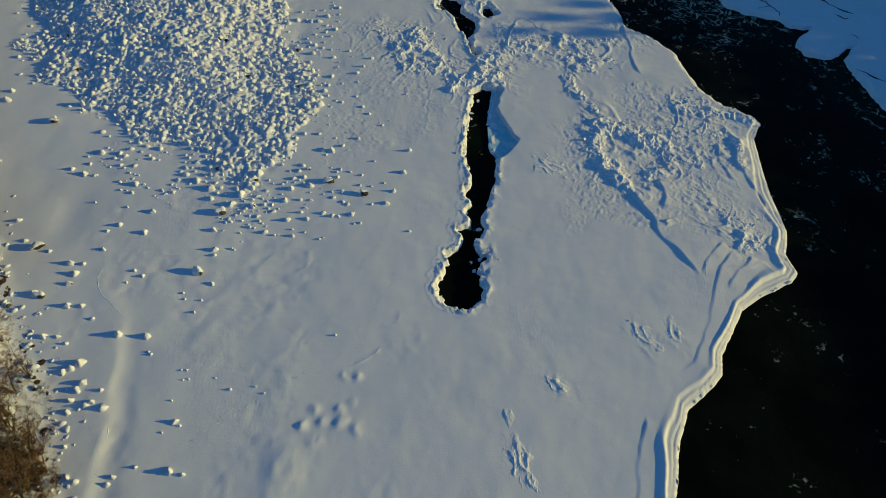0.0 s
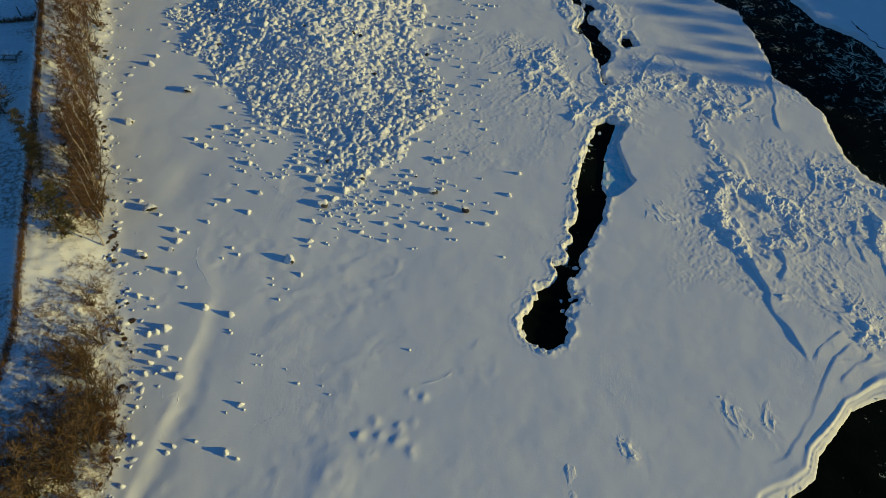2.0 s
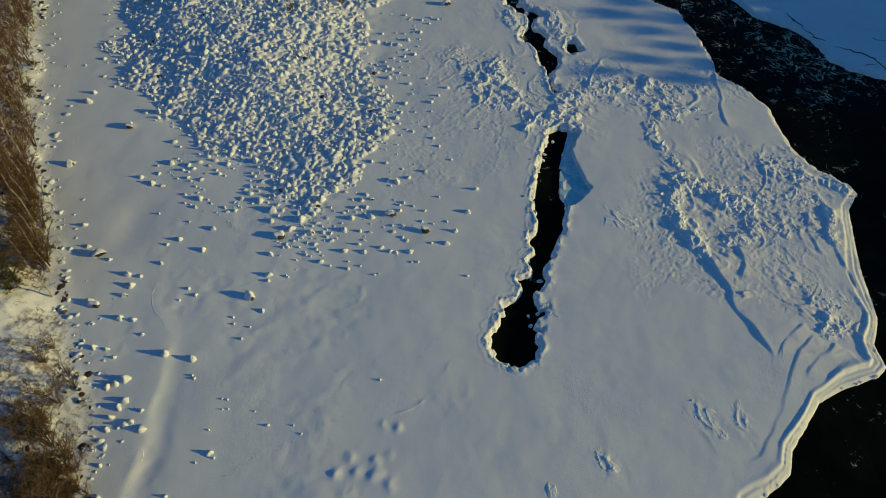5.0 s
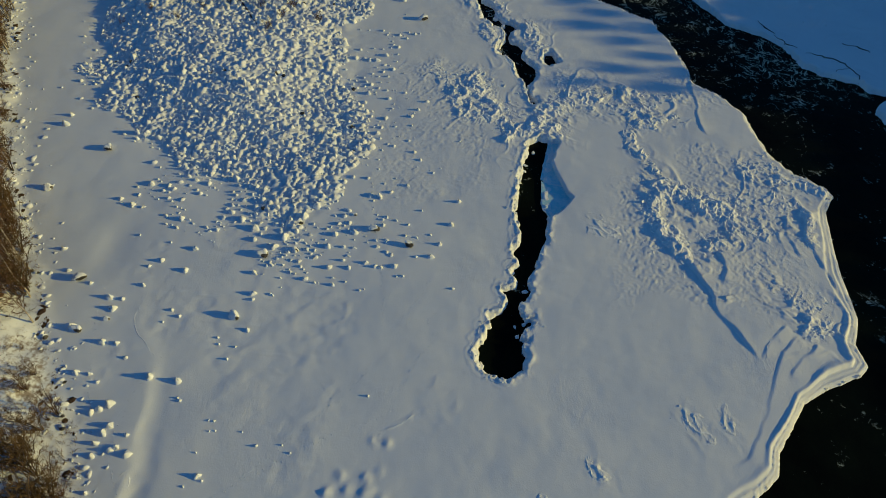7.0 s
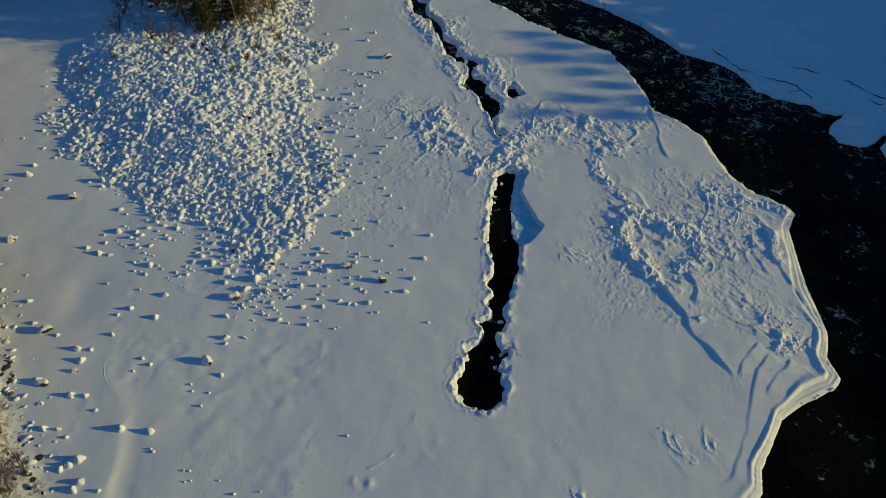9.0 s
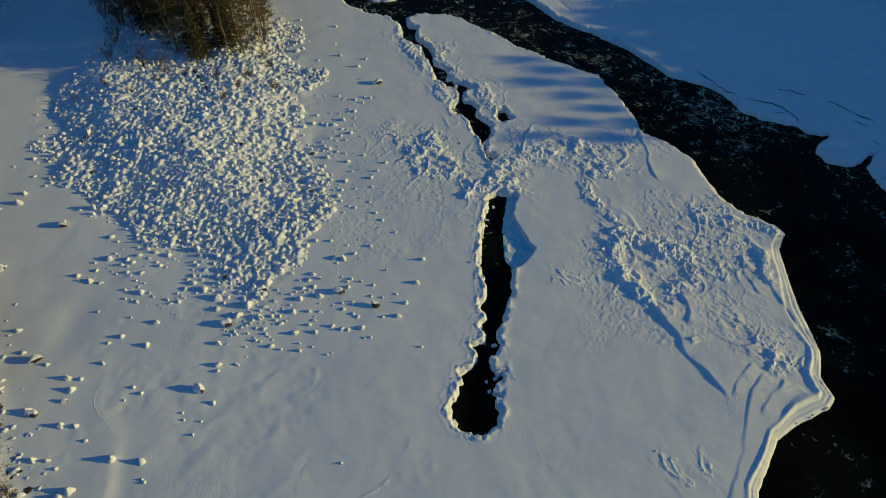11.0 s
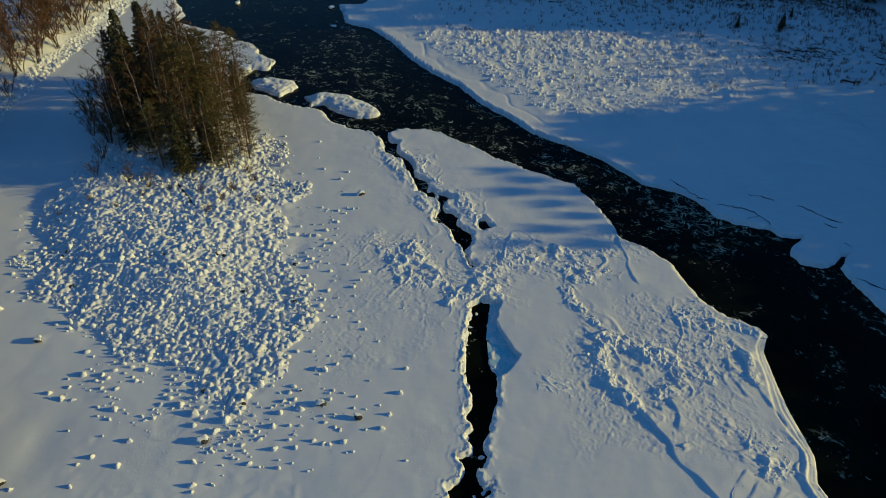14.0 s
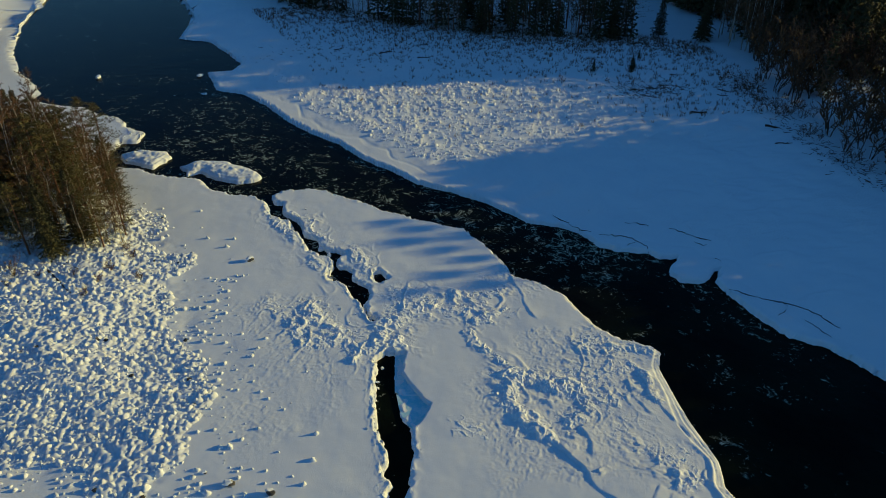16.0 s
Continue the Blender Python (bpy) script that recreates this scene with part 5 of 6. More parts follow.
def grove_trees():
    rng = random.Random(31)
    y = 90.0
    while y < 127:
        x = -54.0
        while x < -24.5:
            px, py = x + rng.uniform(-0.9, 0.9), y + rng.uniform(-0.9, 0.9)
            x += 2.5
            if not inside(np.array([px]), np.array([py]), GROVE)[0]:
                continue
            top = 7.5 + 10.5 * math.exp(-(((px + 39) / 7.5) ** 2 + ((py - 104) / 8.5) ** 2))
            if py > 113:
                top = max(top, 11.5)
                if rng.random() < 0.45:
                    continue
            top *= rng.uniform(0.85, 1.1)
            kind = rng.random()
            if px > -40 and kind < 0.46:
                plant(pick(rng, PINES), px, py, rng.uniform(0, 6.28), top / 13.5, "pine with sunlit olive-green needles at the grove's edge", "tree", "grove trees", "pine")
            elif px > -46 and kind < (0.30 if px < -40 else 0.60):
                plant(pick(rng, SPRUCES), px, py, rng.uniform(0, 6.28), top / 15, "dark spruce with drooping branches in the island grove", "tree", "grove trees", "spruce")
            elif px > -46:
                plant(pick(rng, LEAN_BIRCHES), px, py, rng.uniform(0, 6.28), top / 14.5, "tall bare birch with pale trunk among the conifers", "tree", "grove trees", "birch")
            else:
                plant(pick(rng, ALDERS), px, py, rng.uniform(0, 6.28), min(1.2, top / 7.5), "bare brown alder on the shaded side of the grove", "tree", "grove trees", "alder")
        y += 2.5
    for x, y, s in ((-50, 103, 0.8), (-53, 109, 0.9), (-46, 96.0, 0.6), (-45, 91.5, 0.5), (-40.5, 90.0, 0.5), (-37.6, 89.0, 0.45)):
        plant(pick(rng, ALDERS), x, y, rng.uniform(0, 6.28), s, "bare brown alder on the shaded side of the grove", "tree", "grove trees", "alder")
    for x, y, s in ((-29.0, 83.6, 0.75), (-23.7, 86.6, 0.75), (-32.8, 74.5, 0.35), (-28.2, 86.4, 0.7), (-27.2, 88.6, 0.9), (-25.6, 91.5, 0.8), (-31, 87.9, 0.7), (-40.0, 84.5, 0.5), (-43.6, 86.0, 0.55), (-46.5, 84.0, 0.5), (-37.5, 86.8, 0.6), (-26.4, 93.5, 0.8), (-34.8, 88.4, 0.6)):
        plant(pick(rng, SHRUBS), x, y, rng.uniform(0, 6.28), s, "rust-brown leafless bush among snowy stones", "shrub", "stone bar bushes", "bush")


def far_tree(rng, x, y, s, birch, group):
    k = rng.random()
    if k < birch:
        plant(pick(rng, FAR_BIRCHES), x, y, rng.uniform(0, 6.28), s, "tall leafless birch at the edge of the far forest", "tree", group, "birch")
    elif k < birch + (1 - birch) * 0.6:
        plant(pick(rng, FAR_SPRUCES), x, y, rng.uniform(0, 6.28), s, "dark spruce at the edge of the far forest", "tree", group, "spruce")
    else:
        plant(pick(rng, FAR_PINES), x, y, rng.uniform(0, 6.28), s, "pine at the edge of the far forest", "tree", group, "pine")


def far_forest():
    rng = random.Random(41)
    edge = [(-10, 226), (1, 212), (18, 195), (32, 182), (45, 175), (58, 169), (72, 166.5)]
    for k in range(125):
        f = (k + rng.random()) / 125 * (len(edge) - 1)
        i = min(int(f), len(edge) - 2)
        a, b = Vector(edge[i]), Vector(edge[i + 1])
        p = a.lerp(b, f - i)
        depth = 20 * rng.random() ** 1.4
        far_tree(rng, p.x + depth * 0.4 + rng.uniform(-1, 1), p.y + depth + 1, rng.uniform(0.8, 1.15), 0.42, "far forest trees")
    for k in range(60):
        f = (k + rng.random()) / 60 * (len(edge) - 1)
        i = min(int(f), len(edge) - 2)
        p = Vector(edge[i]).lerp(Vector(edge[i + 1]), f - i)
        far_tree(rng, p.x + rng.uniform(-1, 1), p.y + rng.uniform(-1.5, 2.0), rng.uniform(0.5, 0.95), 0.45, "far forest trees")
    # the wood on the slope beside the cleared track
    for k in range(42):
        f = rng.random()
        a = Vector((90, 153)).lerp(Vector((88, 146)), f)
        depth = 22 * rng.random()
        far_tree(rng, a.x + depth + rng.uniform(-1, 1.5), a.y + depth * 0.25 + rng.uniform(0, 14), rng.uniform(0.95, 1.3), 0.75, "slope wood trees")
    for area, count, lo, hi in (([(84, 138), (80, 124), (81, 117), (92, 122), (104, 128), (106, 148), (96, 154), (89, 150)], 60, 0.7, 1.1), ([(78, 108), (77, 100), (78, 90), (100, 90), (104, 124), (94, 120)], 60, 0.7, 1.1)):
        n = 0
        while n < count:
            x, y = rng.uniform(76, 106), rng.uniform(90, 154)
            if inside(np.array([x]), np.array([y]), area)[0]:
                n += 1
                if rng.random() < 0.06:
                    plant(pick(rng, FAR_SPRUCES), x, y, rng.uniform(0, 6.28), rng.uniform(lo, hi) * 0.8, "dark spruce among bare trees on the far slope", "tree", "slope wood trees", "spruce")
                else:
                    plant(pick(rng, THICKET), x, y, rng.uniform(0, 6.28), rng.uniform(lo, hi) * 1.5, "dense leafless brown tree on the far slope", "tree", "slope wood trees", "alder")
    # mostly unseen wood on the sunny bank, sized to lay long shadows over the river
    spots = []
    for k in range(210):
        y = 14 + 96 * (k + rng.random()) / 210
        reach = float(np.interp(y, [18, 60, 75, 79, 80.5, 82.5, 84, 86, 88, 89.5, 91, 93, 100, 110], [29, 32, 31, 26, 5, 18, 16, 3, 4, 14, 10, 14, 14, 16]))
        if 77 < y < 97:
            reach = rng.uniform(2, 10) if y % 2.7 < 0.55 else 27.0
        x = rng.uniform(103, 116)
        spots.append((x, y, (x - reach) * math.tan(radians(SUN_EL)) / 16.3 * rng.uniform(0.93, 1.0)))
    # second row out of view, added to close sunlit gaps in that shade
    for k in range(110):
        y = 16 + 92 * (k + rng.random()) / 110
        reach = float(np.interp(y, [18, 60, 75, 79, 86, 93, 100, 110], [33, 36, 36, 34, 30, 26, 24, 24])) + rng.uniform(0, 8)
        x = rng.uniform(101, 106)
        spots.append((x, y, (x - reach) * math.tan(radians(SUN_EL)) / 16.3))
    for k in range(46):
        y = 107 + 41 * (k + rng.random()) / 46
        tip = float(np.interp(y, [107, 126, 146, 148], [16, 62, 27, 5]))
        x = rng.uniform(104, 110)
        spots.append((x, y, ((x - tip) * math.tan(radians(SUN_EL)) - 0.5) / 16))
    joined_wood("sunny_bank_wood", "mostly unseen conifer wood on the sunny side, sized to shade the river", SHADE_SPRUCES, spots, 8)
    spots = []
    for k in range(84):
        y = 146 + (28 * (k + rng.random()) / 42 if k < 42 else 28 + 56 * (k - 42 + rng.random()) / 42)
        spots.append((rng.uniform(106, 124) - 0.22 * (y - 147), y, rng.uniform(1.45, 1.7)))
    joined_wood("deep_forest", "tall dark spruces deep in the far forest", FAR_SPRUCES, spots, 9)
    # added row, mostly hidden, tall enough to keep sun off the far bank
    spots = [(rng.uniform(126, 136) - 0.22 * max(0, y - 147), y + rng.uniform(-0.6, 0.6), rng.uniform(2.0, 2.2)) for y in np.linspace(150, 236, 80)]
    joined_wood("back_forest", "very tall spruces added behind the far forest to shade the bank", SHADE_SPRUCES, spots, 10)
    for k in range(40):
        f = rng.random()
        plant(pick(rng, FAR_SHRUBS), 77 + rng.uniform(-2, 5), 94 + 44 * f, rng.uniform(0, 6.28), rng.uniform(0.8, 1.7), "leafless willow bush at the foot of the far slope", "shrub", "far slope bushes", "bush")
    for x, y, s in ((77.6, 165.4, 0.62), (60.5, 142.8, 0.16), (66.2, 151.2, 0.14), (61.2, 143.6, 0.2), (53.5, 144.9, 0.17), (85.5, 160.5, 0.6), (87.5, 163, 0.7), (62.5, 145.5, 0.13)):
        plant(pick(rng, SPRUCES), x, y, rng.uniform(0, 6.28), s, "lone young spruce on the snowy far bank", "tree", "young spruces", "spruce")
    for k in range(240):
        x, y = rng.uniform(-14, 80), rng.uniform(118, 210)
        shore = float(np.interp(y, [110, 122, 134, 150, 170, 210], [8, 1, -7, -15, -17, -30]))
        if x < shore + 16 or (y < 146 and x < 40):
            continue
        plant(pick(rng, FAR_SHRUBS), x, y, rng.uniform(0, 6.28), rng.uniform(0.25, 0.6), "low leafless bush in the snow of the far bank", "shrub", "far bank bushes", "bush")


# ---- ice floes ----


def ice_floe(outline, label):
    pts = np.array(outline, float)
    lo, hi = pts.min(0) - 0.6, pts.max(0) + 0.6
    step = 0.15
    xs, ys = np.arange(lo[0], hi[0], step), np.arange(lo[1], hi[1], step)
    x, y = np.meshgrid(xs, ys)
    shape = x.shape
    d = signed(x + 0.25 * fbm(x, y, 1.4, 3, 61), y + 0.25 * fbm(x, y, 1.4, 3, 62), outline)
    top = WATER_Z + 0.28 + 0.22 * smooth(0.0, -0.25, d) + 0.2 * smooth(-0.5, -0.8, d) + 0.22 * smooth(-0.9, -1.5, d) * np.clip(0.5 + 1.2 * fbm(x, y, 2.2, 3, 63), 0, 1.4) + 0.10 * folds(x, y, 1.2, 65) + 0.04 * fbm(x, y, 0.8, 2, 64)
    z = np.where(d < 0.05, top, WATER_Z - 0.3)
    m, n = shape
    i = np.arange(n * m).reshape(m, n)
    faces = np.stack([i[:-1, :-1], i[:-1, 1:], i[1:, 1:], i[1:, :-1]], -1).reshape(-1, 4)
    faces = faces[(d.ravel()[faces] < 0.45).any(1)]
    used = np.unique(faces)
    back = np.zeros(n * m, int)
    back[used] = np.arange(len(used))
    ob = link_grid("ice_floe", x.ravel()[used], y.ravel()[used], z.ravel()[used], back[faces], SNOW)
    return tagged(ob, label, "ice floe", "ice floes in the river")


def stony_banks():
    rng = np.random.RandomState(81)
    x, y = rng.uniform(-16, 74, 26000), rng.uniform(90, 160, 26000)
    inland = -signed(x, y, FAR_SHORE + [(4000, -60), (4000, 600)])
    d = signed(x, y, [(-9, 147), (28, 149), (60, 133), (48, 121), (24, 110), (10, 115), (1, 127)]) + 2.0 * fbm(x, y, 6, 2, 82)
    keep = (inland > 5) & (rng.uniform(0, 1, len(x)) < np.where(d < 0, 1.0, np.where(d < 10, 0.3, 0.13)))
    n = keep.sum()
    dome_spread("far_stones", "snow-capped stones on the flat far bank", "stones", x[keep], y[keep], np.clip(rng.lognormal(-1.85, 0.5, n), 0.08, 0.55) * np.where(d[keep] < 2, 1, 0.6), rng.uniform(0.4, 0.9, n), SNOW_LUMP, 83, 0.8, 0.15, 2, 6)
    y = 104 + 108 * rng.uniform(0, 1, 2600) ** 1.2
    x = np.array([bank_foot_x(v) for v in y]) - rng.uniform(-0.3, 3.0, len(y))
    dome_spread("bank_stones", "snow-capped stones on the slope of the bank", "stones", x, y, np.clip(rng.lognormal(-1.5, 0.4, len(y)), 0.1, 0.5), rng.uniform(0.6, 1.1, len(y)), SNOW_LUMP, 84, 0.8, 0.15, 2, 6)
    y = 20 + 72 * rng.uniform(0, 1, 420)
    x = np.array([bank_foot_x(v) for v in y]) - rng.normal(0.5, 1.0, len(y))
    dome_spread("foot_stones", "snow-covered stones along the foot of the bank", "stones", x, y, np.clip(rng.lognormal(-1.95, 0.45, len(y)), 0.08, 0.4), rng.uniform(0.4, 0.9, len(y)), SNOW_LUMP, 85)
    # brown turf that breaks through the snow of the slope
    y = 17 + 74 * rng.uniform(0, 1, 420)
    off = np.where(rng.uniform(0, 1, len(y)) < 0.6, rng.normal(1.1, 0.5, len(y)), rng.uniform(1.0, 5.5, len(y)))
    x = np.array([bank_foot_x(v) for v in y]) - np.abs(off)
    keep = fbm(x, y, 3.0, 2, 87) > -0.1
    x, y = x[keep], y[keep]
    dome_spread("turf", "clumps of brown turf breaking through the snowy bank", "turf", x, y, np.clip(rng.lognormal(-1.75, 0.45, len(y)), 0.08, 0.42), rng.uniform(0.07, 0.2, len(y)), TURF, 86, 0.5, 0.4)


build_boulders()
stone_field()
stony_banks()
near_bank_trees()
grove_trees()
far_forest()
ice_floe([(-32.9, 124.1), (-30.2, 125.5), (-26.2, 124.2), (-25.1, 122.0), (-27.4, 118.3), (-30.0, 120.6), (-32.1, 121.5)], "small snow-covered ice floe beside the shelf ice")
ice_floe([(-23.2, 117.9), (-20.4, 119.6), (-17.7, 119.1), (-14.2, 116.6), (-11.5, 113.3), (-11.5, 111.4), (-14.6, 110.9), (-18.0, 112.9), (-20.0, 115.6), (-21.7, 115.0)], "long lumpy snow-covered ice floe in the rapids")

# ---- small things of the banks ----


def hedge(line, label, seed):
    """A low, dense line of dry brown stems."""
    rng = random.Random(seed)
    sh = Shape()
    for (ax, ay), (bx, by) in zip(line, line[1:]):
        n = int(math.hypot(bx - ax, by - ay) * 75)
        for _ in range(n):
            f = rng.random()
            x, y = ax + (bx - ax) * f + rng.gauss(0, 0.14), ay + (by - ay) * f + rng.gauss(0, 0.14)
            p = Vector((x, y, ground_z(x, y) - 0.08))
            sh.spike(p, p + Vector((rng.gauss(0, 0.22), rng.gauss(0, 0.22), rng.uniform(0.35, 0.8))), rng.uniform(0.02, 0.04))
    tagged(new("hedge", sh.mesh("hedge", DRY)), label, "hedge")


def grass_tufts():
    """Dry grass that stands out of the snow of the bank."""
    rng = random.Random(71)
    sh = Shape()
    for k in range(1500):
        y = 17 + 72 * rng.random() if k < 700 else 15 + 21 * rng.random()
        x = bank_foot_x(y) - rng.uniform(0.6, 8.0)
        c = Vector((x, y, ground_z(x, y) - 0.05))
        for _ in range(9):
            a = c + Vector((rng.gauss(0, 0.16), rng.gauss(0, 0.16), 0))
            sh.spike(a, a + Vector((rng.gauss(0, 0.2), rng.gauss(0, 0.2), rng.uniform(0.12, 0.35))), 0.012)
    tagged(new("dry_grass", sh.mesh("dry_grass", DRY)), "tufts of dry brown grass sticking out of snow", "grass", kind="stuff")


def weeds():
    """Dead stalks on the flat snow of the far bank."""
    rng = random.Random(73)
    sh = Shape()
    n = 0
    while n < 4000:
        x, y = rng.uniform(-16, 84), rng.uniform(118, 215)
        edge = float(np.interp(x, [-18, 1, 32, 58, 72, 90], [216, 212, 184, 169, 165, 150]))
        shore = float(np.interp(y, [110, 122, 134, 150, 170, 215], [8, 1, -7, -15, -17, -30]))
        keep = math.exp(-max(0, edge - y) / 16) if y < edge + 4 else 0
        if x > 56 and y < 150:
            keep = 0.22
        if x < shore + 14 or rng.random() > keep:
            continue
        n += 1
        c = Vector((x, y, ground_z(x, y) - 0.05))
        for _ in range(5):
            a = c + Vector((rng.gauss(0, 0.2), rng.gauss(0, 0.2), 0))
            sh.spike(a, a + Vector((rng.gauss(0, 0.2), rng.gauss(0, 0.2), rng.uniform(0.3, 0.95))), 0.045)
    tagged(new("dead_weeds", sh.mesh("dead_weeds", DRY)), "dead brown weed stalks standing in the snow", "weeds", kind="stuff")


def brushwood():
    """Dead branches strewn along the foot of the far slope and over the flat snow."""
    rng = random.Random(77)
    sh = Shape()
    for line, count, wide in (([(80, 138), (77.5, 128), (77, 120), (75.5, 110), (74.5, 100), (74.5, 90)], 520, 1.8), ([(55, 134), (60, 131), (66, 134)], 260, 2.2), ([(40, 172), (55, 166), (68, 161), (76, 160)], 320, 1.6), ([(-8, 176), (6, 172), (24, 165), (40, 160)], 160, 5.0)):
        for _ in range(count):
            i = rng.randrange(len(line) - 1)
            (ax, ay), (bx, by) = line[i], line[i + 1]
            f = rng.random()
            x, y = ax + (bx - ax) * f + rng.gauss(0, wide), ay + (by - ay) * f + rng.gauss(0, wide)
            a, l = rng.uniform(0, 6.28), rng.uniform(0.3, 1.6)
            p = Vector((x, y, ground_z(x, y) + 0.03))
            sh.spike(p, p + Vector((math.cos(a) * l, math.sin(a) * l, rng.uniform(0.0, 0.3) * l)), rng.uniform(0.03, 0.07))
    tagged(new("brushwood", sh.mesh("brushwood", BARK)), "dark dead branches strewn over the far snow", "brushwood", kind="stuff")


def log(ax, ay, bx, by, r, seed, label="fallen grey log lying on the snow"):
    rng = random.Random(seed)
    sh = Shape()
    pts = []
    if label == "fallen grey log lying on the snow":
        mx, my, k, r = (ax + bx) / 2, (ay + by) / 2, rng.uniform(0.35, 0.65), r * 0.75
        ax, ay, bx, by = mx + (ax - mx) * k, my + (ay - my) * k + rng.uniform(-0.6, 0.6), mx + (bx - mx) * k, my + (by - my) * k + rng.uniform(-0.6, 0.6)
    for k in range(6):
        f = k / 5
        x, y = ax + (bx - ax) * f, ay + (by - ay) * f
        pts.append(Vector((x + rng.uniform(-1, 1) * 0.1, y + rng.uniform(-1, 1) * 0.1, ground_z(x, y) + r * 0.6)))
    sh.tube(pts, [r * (1 - 0.5 * k / 5) for k in range(6)], 7)
    n = len(sh.v)
    sh.f += [tuple(range(6, -1, -1)), tuple(range(n - 7, n))]
    for k in range(3):
        p = pts[2 + k]
        sh.tube([p, p + Vector((rng.uniform(-0.6, 0.6), rng.uniform(-0.6, 0.6), rng.uniform(0.1, 0.5)))], [r * 0.3, 0.01], 4)
    tagged(new("log", sh.mesh("log", BARK, True)), label, "log", "driftwood")


def picnic_table(x, y, turn):
    base = new("picnic_table")
    base.matrix_world = pose(x, y, ground_z(x, y) - 0.03, 0, 0, turn)
    plank = Shape()
    plank.box((0, 0, 0), (0.95, 0.068, 0.02))
    me = plank.mesh("plank", WOOD)
    for k in range(5):
        ob = part("plank", me, base)
        ob.location = (0, -0.29 + 0.145 * k, 0.74)
    for side in (-1, 1):
        for q in (0, 1):
            ob = part("seat_plank", me, base)
            ob.location = (0, side * (0.62 + 0.15 * q), 0.44)
    leg = Shape()
    leg.tube([(0, -0.60, 0), (0, -0.2, 0.72)], [0.05, 0.05], 4)
    leg.tube([(0, 0.60, 0), (0, 0.2, 0.72)], [0.05, 0.05], 4)
    leg.box((0, 0, 0.39), (0.03, 0.78, 0.045))
    lm = leg.mesh("leg_frame", WOOD)
    for sx in (-0.65, 0.65):
        ob = part("leg_frame", lm, base)
        ob.location = (sx, 0, 0)
    top = Shape()
    for k in range(6):
        top.box((-0.78 + 0.31 * k, 0.02 * (k % 2), 0.80 + 0.012 * (k % 3)), (0.15, 0.30, 0.05 + 0.012 * (k % 2)))
    part("snow_cover", top.mesh("snow_cover", SNOW_LUMP, True), base, "lumpy snow on the tabletop")
    tagged(base, "wooden picnic table with snow on top in the shaded field", "picnic table")


def fence_post(x, y):
    sh = Shape()
    sh.tube([(0, 0, -0.2), (0, 0, 1.1)], [0.06, 0.05], 6)
    sh.f.append(tuple(range(6, 12)))
    ob = new("fence_post", sh.mesh("fence_post", BARK))
    ob.location = (x, y, ground_z(x, y))
    tagged(ob, "short dark wooden fence post in the snowy field", "fence post", "fence posts")


def ice_chunk(x, y, r, seed):
    ob = new("ice_chunk", lump_mesh("ice_chunk", ICO2, seed, 0.9, SNOW_LUMP, 0.5))
    ob.matrix_world = Matrix.LocRotScale((x, y, WATER_Z + 0.1 * r), Euler((0, 0, seed)), (r, r * 0.75, r))
    tagged(ob, "snowy chunk of ice floating in the dark lead", "ice chunk", "floating ice chunks")


def ice_plate():
    """A sunken sheet of thin blue ice beside the lead, split by a crack."""
    m, nt, b = material("blue_ice")
    frost = ramp(nt, noise_tex(nt, 1.1, 6, 0.65), [(0.44, (0.46, 0.72, 0.80)), (0.60, (0.76, 0.84, 0.87))])
    nt.links.new(frost, b.inputs["Base Color"])
    b.inputs["Roughness"].default_value = 0.35
    bump(nt, b, noise_tex(nt, 3.0, 4, 0.6), 0.4, 0.02)
    for outline in ([(2.75, 69.1), (4.05, 69.0), (3.3, 66.0), (4.0, 64.3), (4.25, 63.1), (3.0, 63.3), (2.0, 63.8), (2.3, 66.0)], [(4.35, 62.9), (4.7, 62.1), (5.25, 61.4), (3.9, 59.3), (3.0, 58.5), (2.2, 60.7), (2.1, 61.9), (2.1, 63.5), (3.0, 63.1)]):
        n = len(outline)
        bm = bmesh.new()
        top = [bm.verts.new((x, y, -0.405)) for x, y in outline]
        low = [bm.verts.new((x, y, -0.52)) for x, y in outline]
        bm.faces.new(top)
        for k in range(n):
            bm.faces.new((top[k], low[k], low[(k + 1) % n], top[(k + 1) % n]))
        bmesh.ops.recalc_face_normals(bm, faces=bm.faces)
        me = bpy.data.meshes.new("ice_plate")
        bm.to_mesh(me)
        bm.free()
        me.materials.append(m)
        tagged(new("ice_plate", me), "sunken plate of thin blue ice with frosted edge", "ice plate", "plates of thin ice")


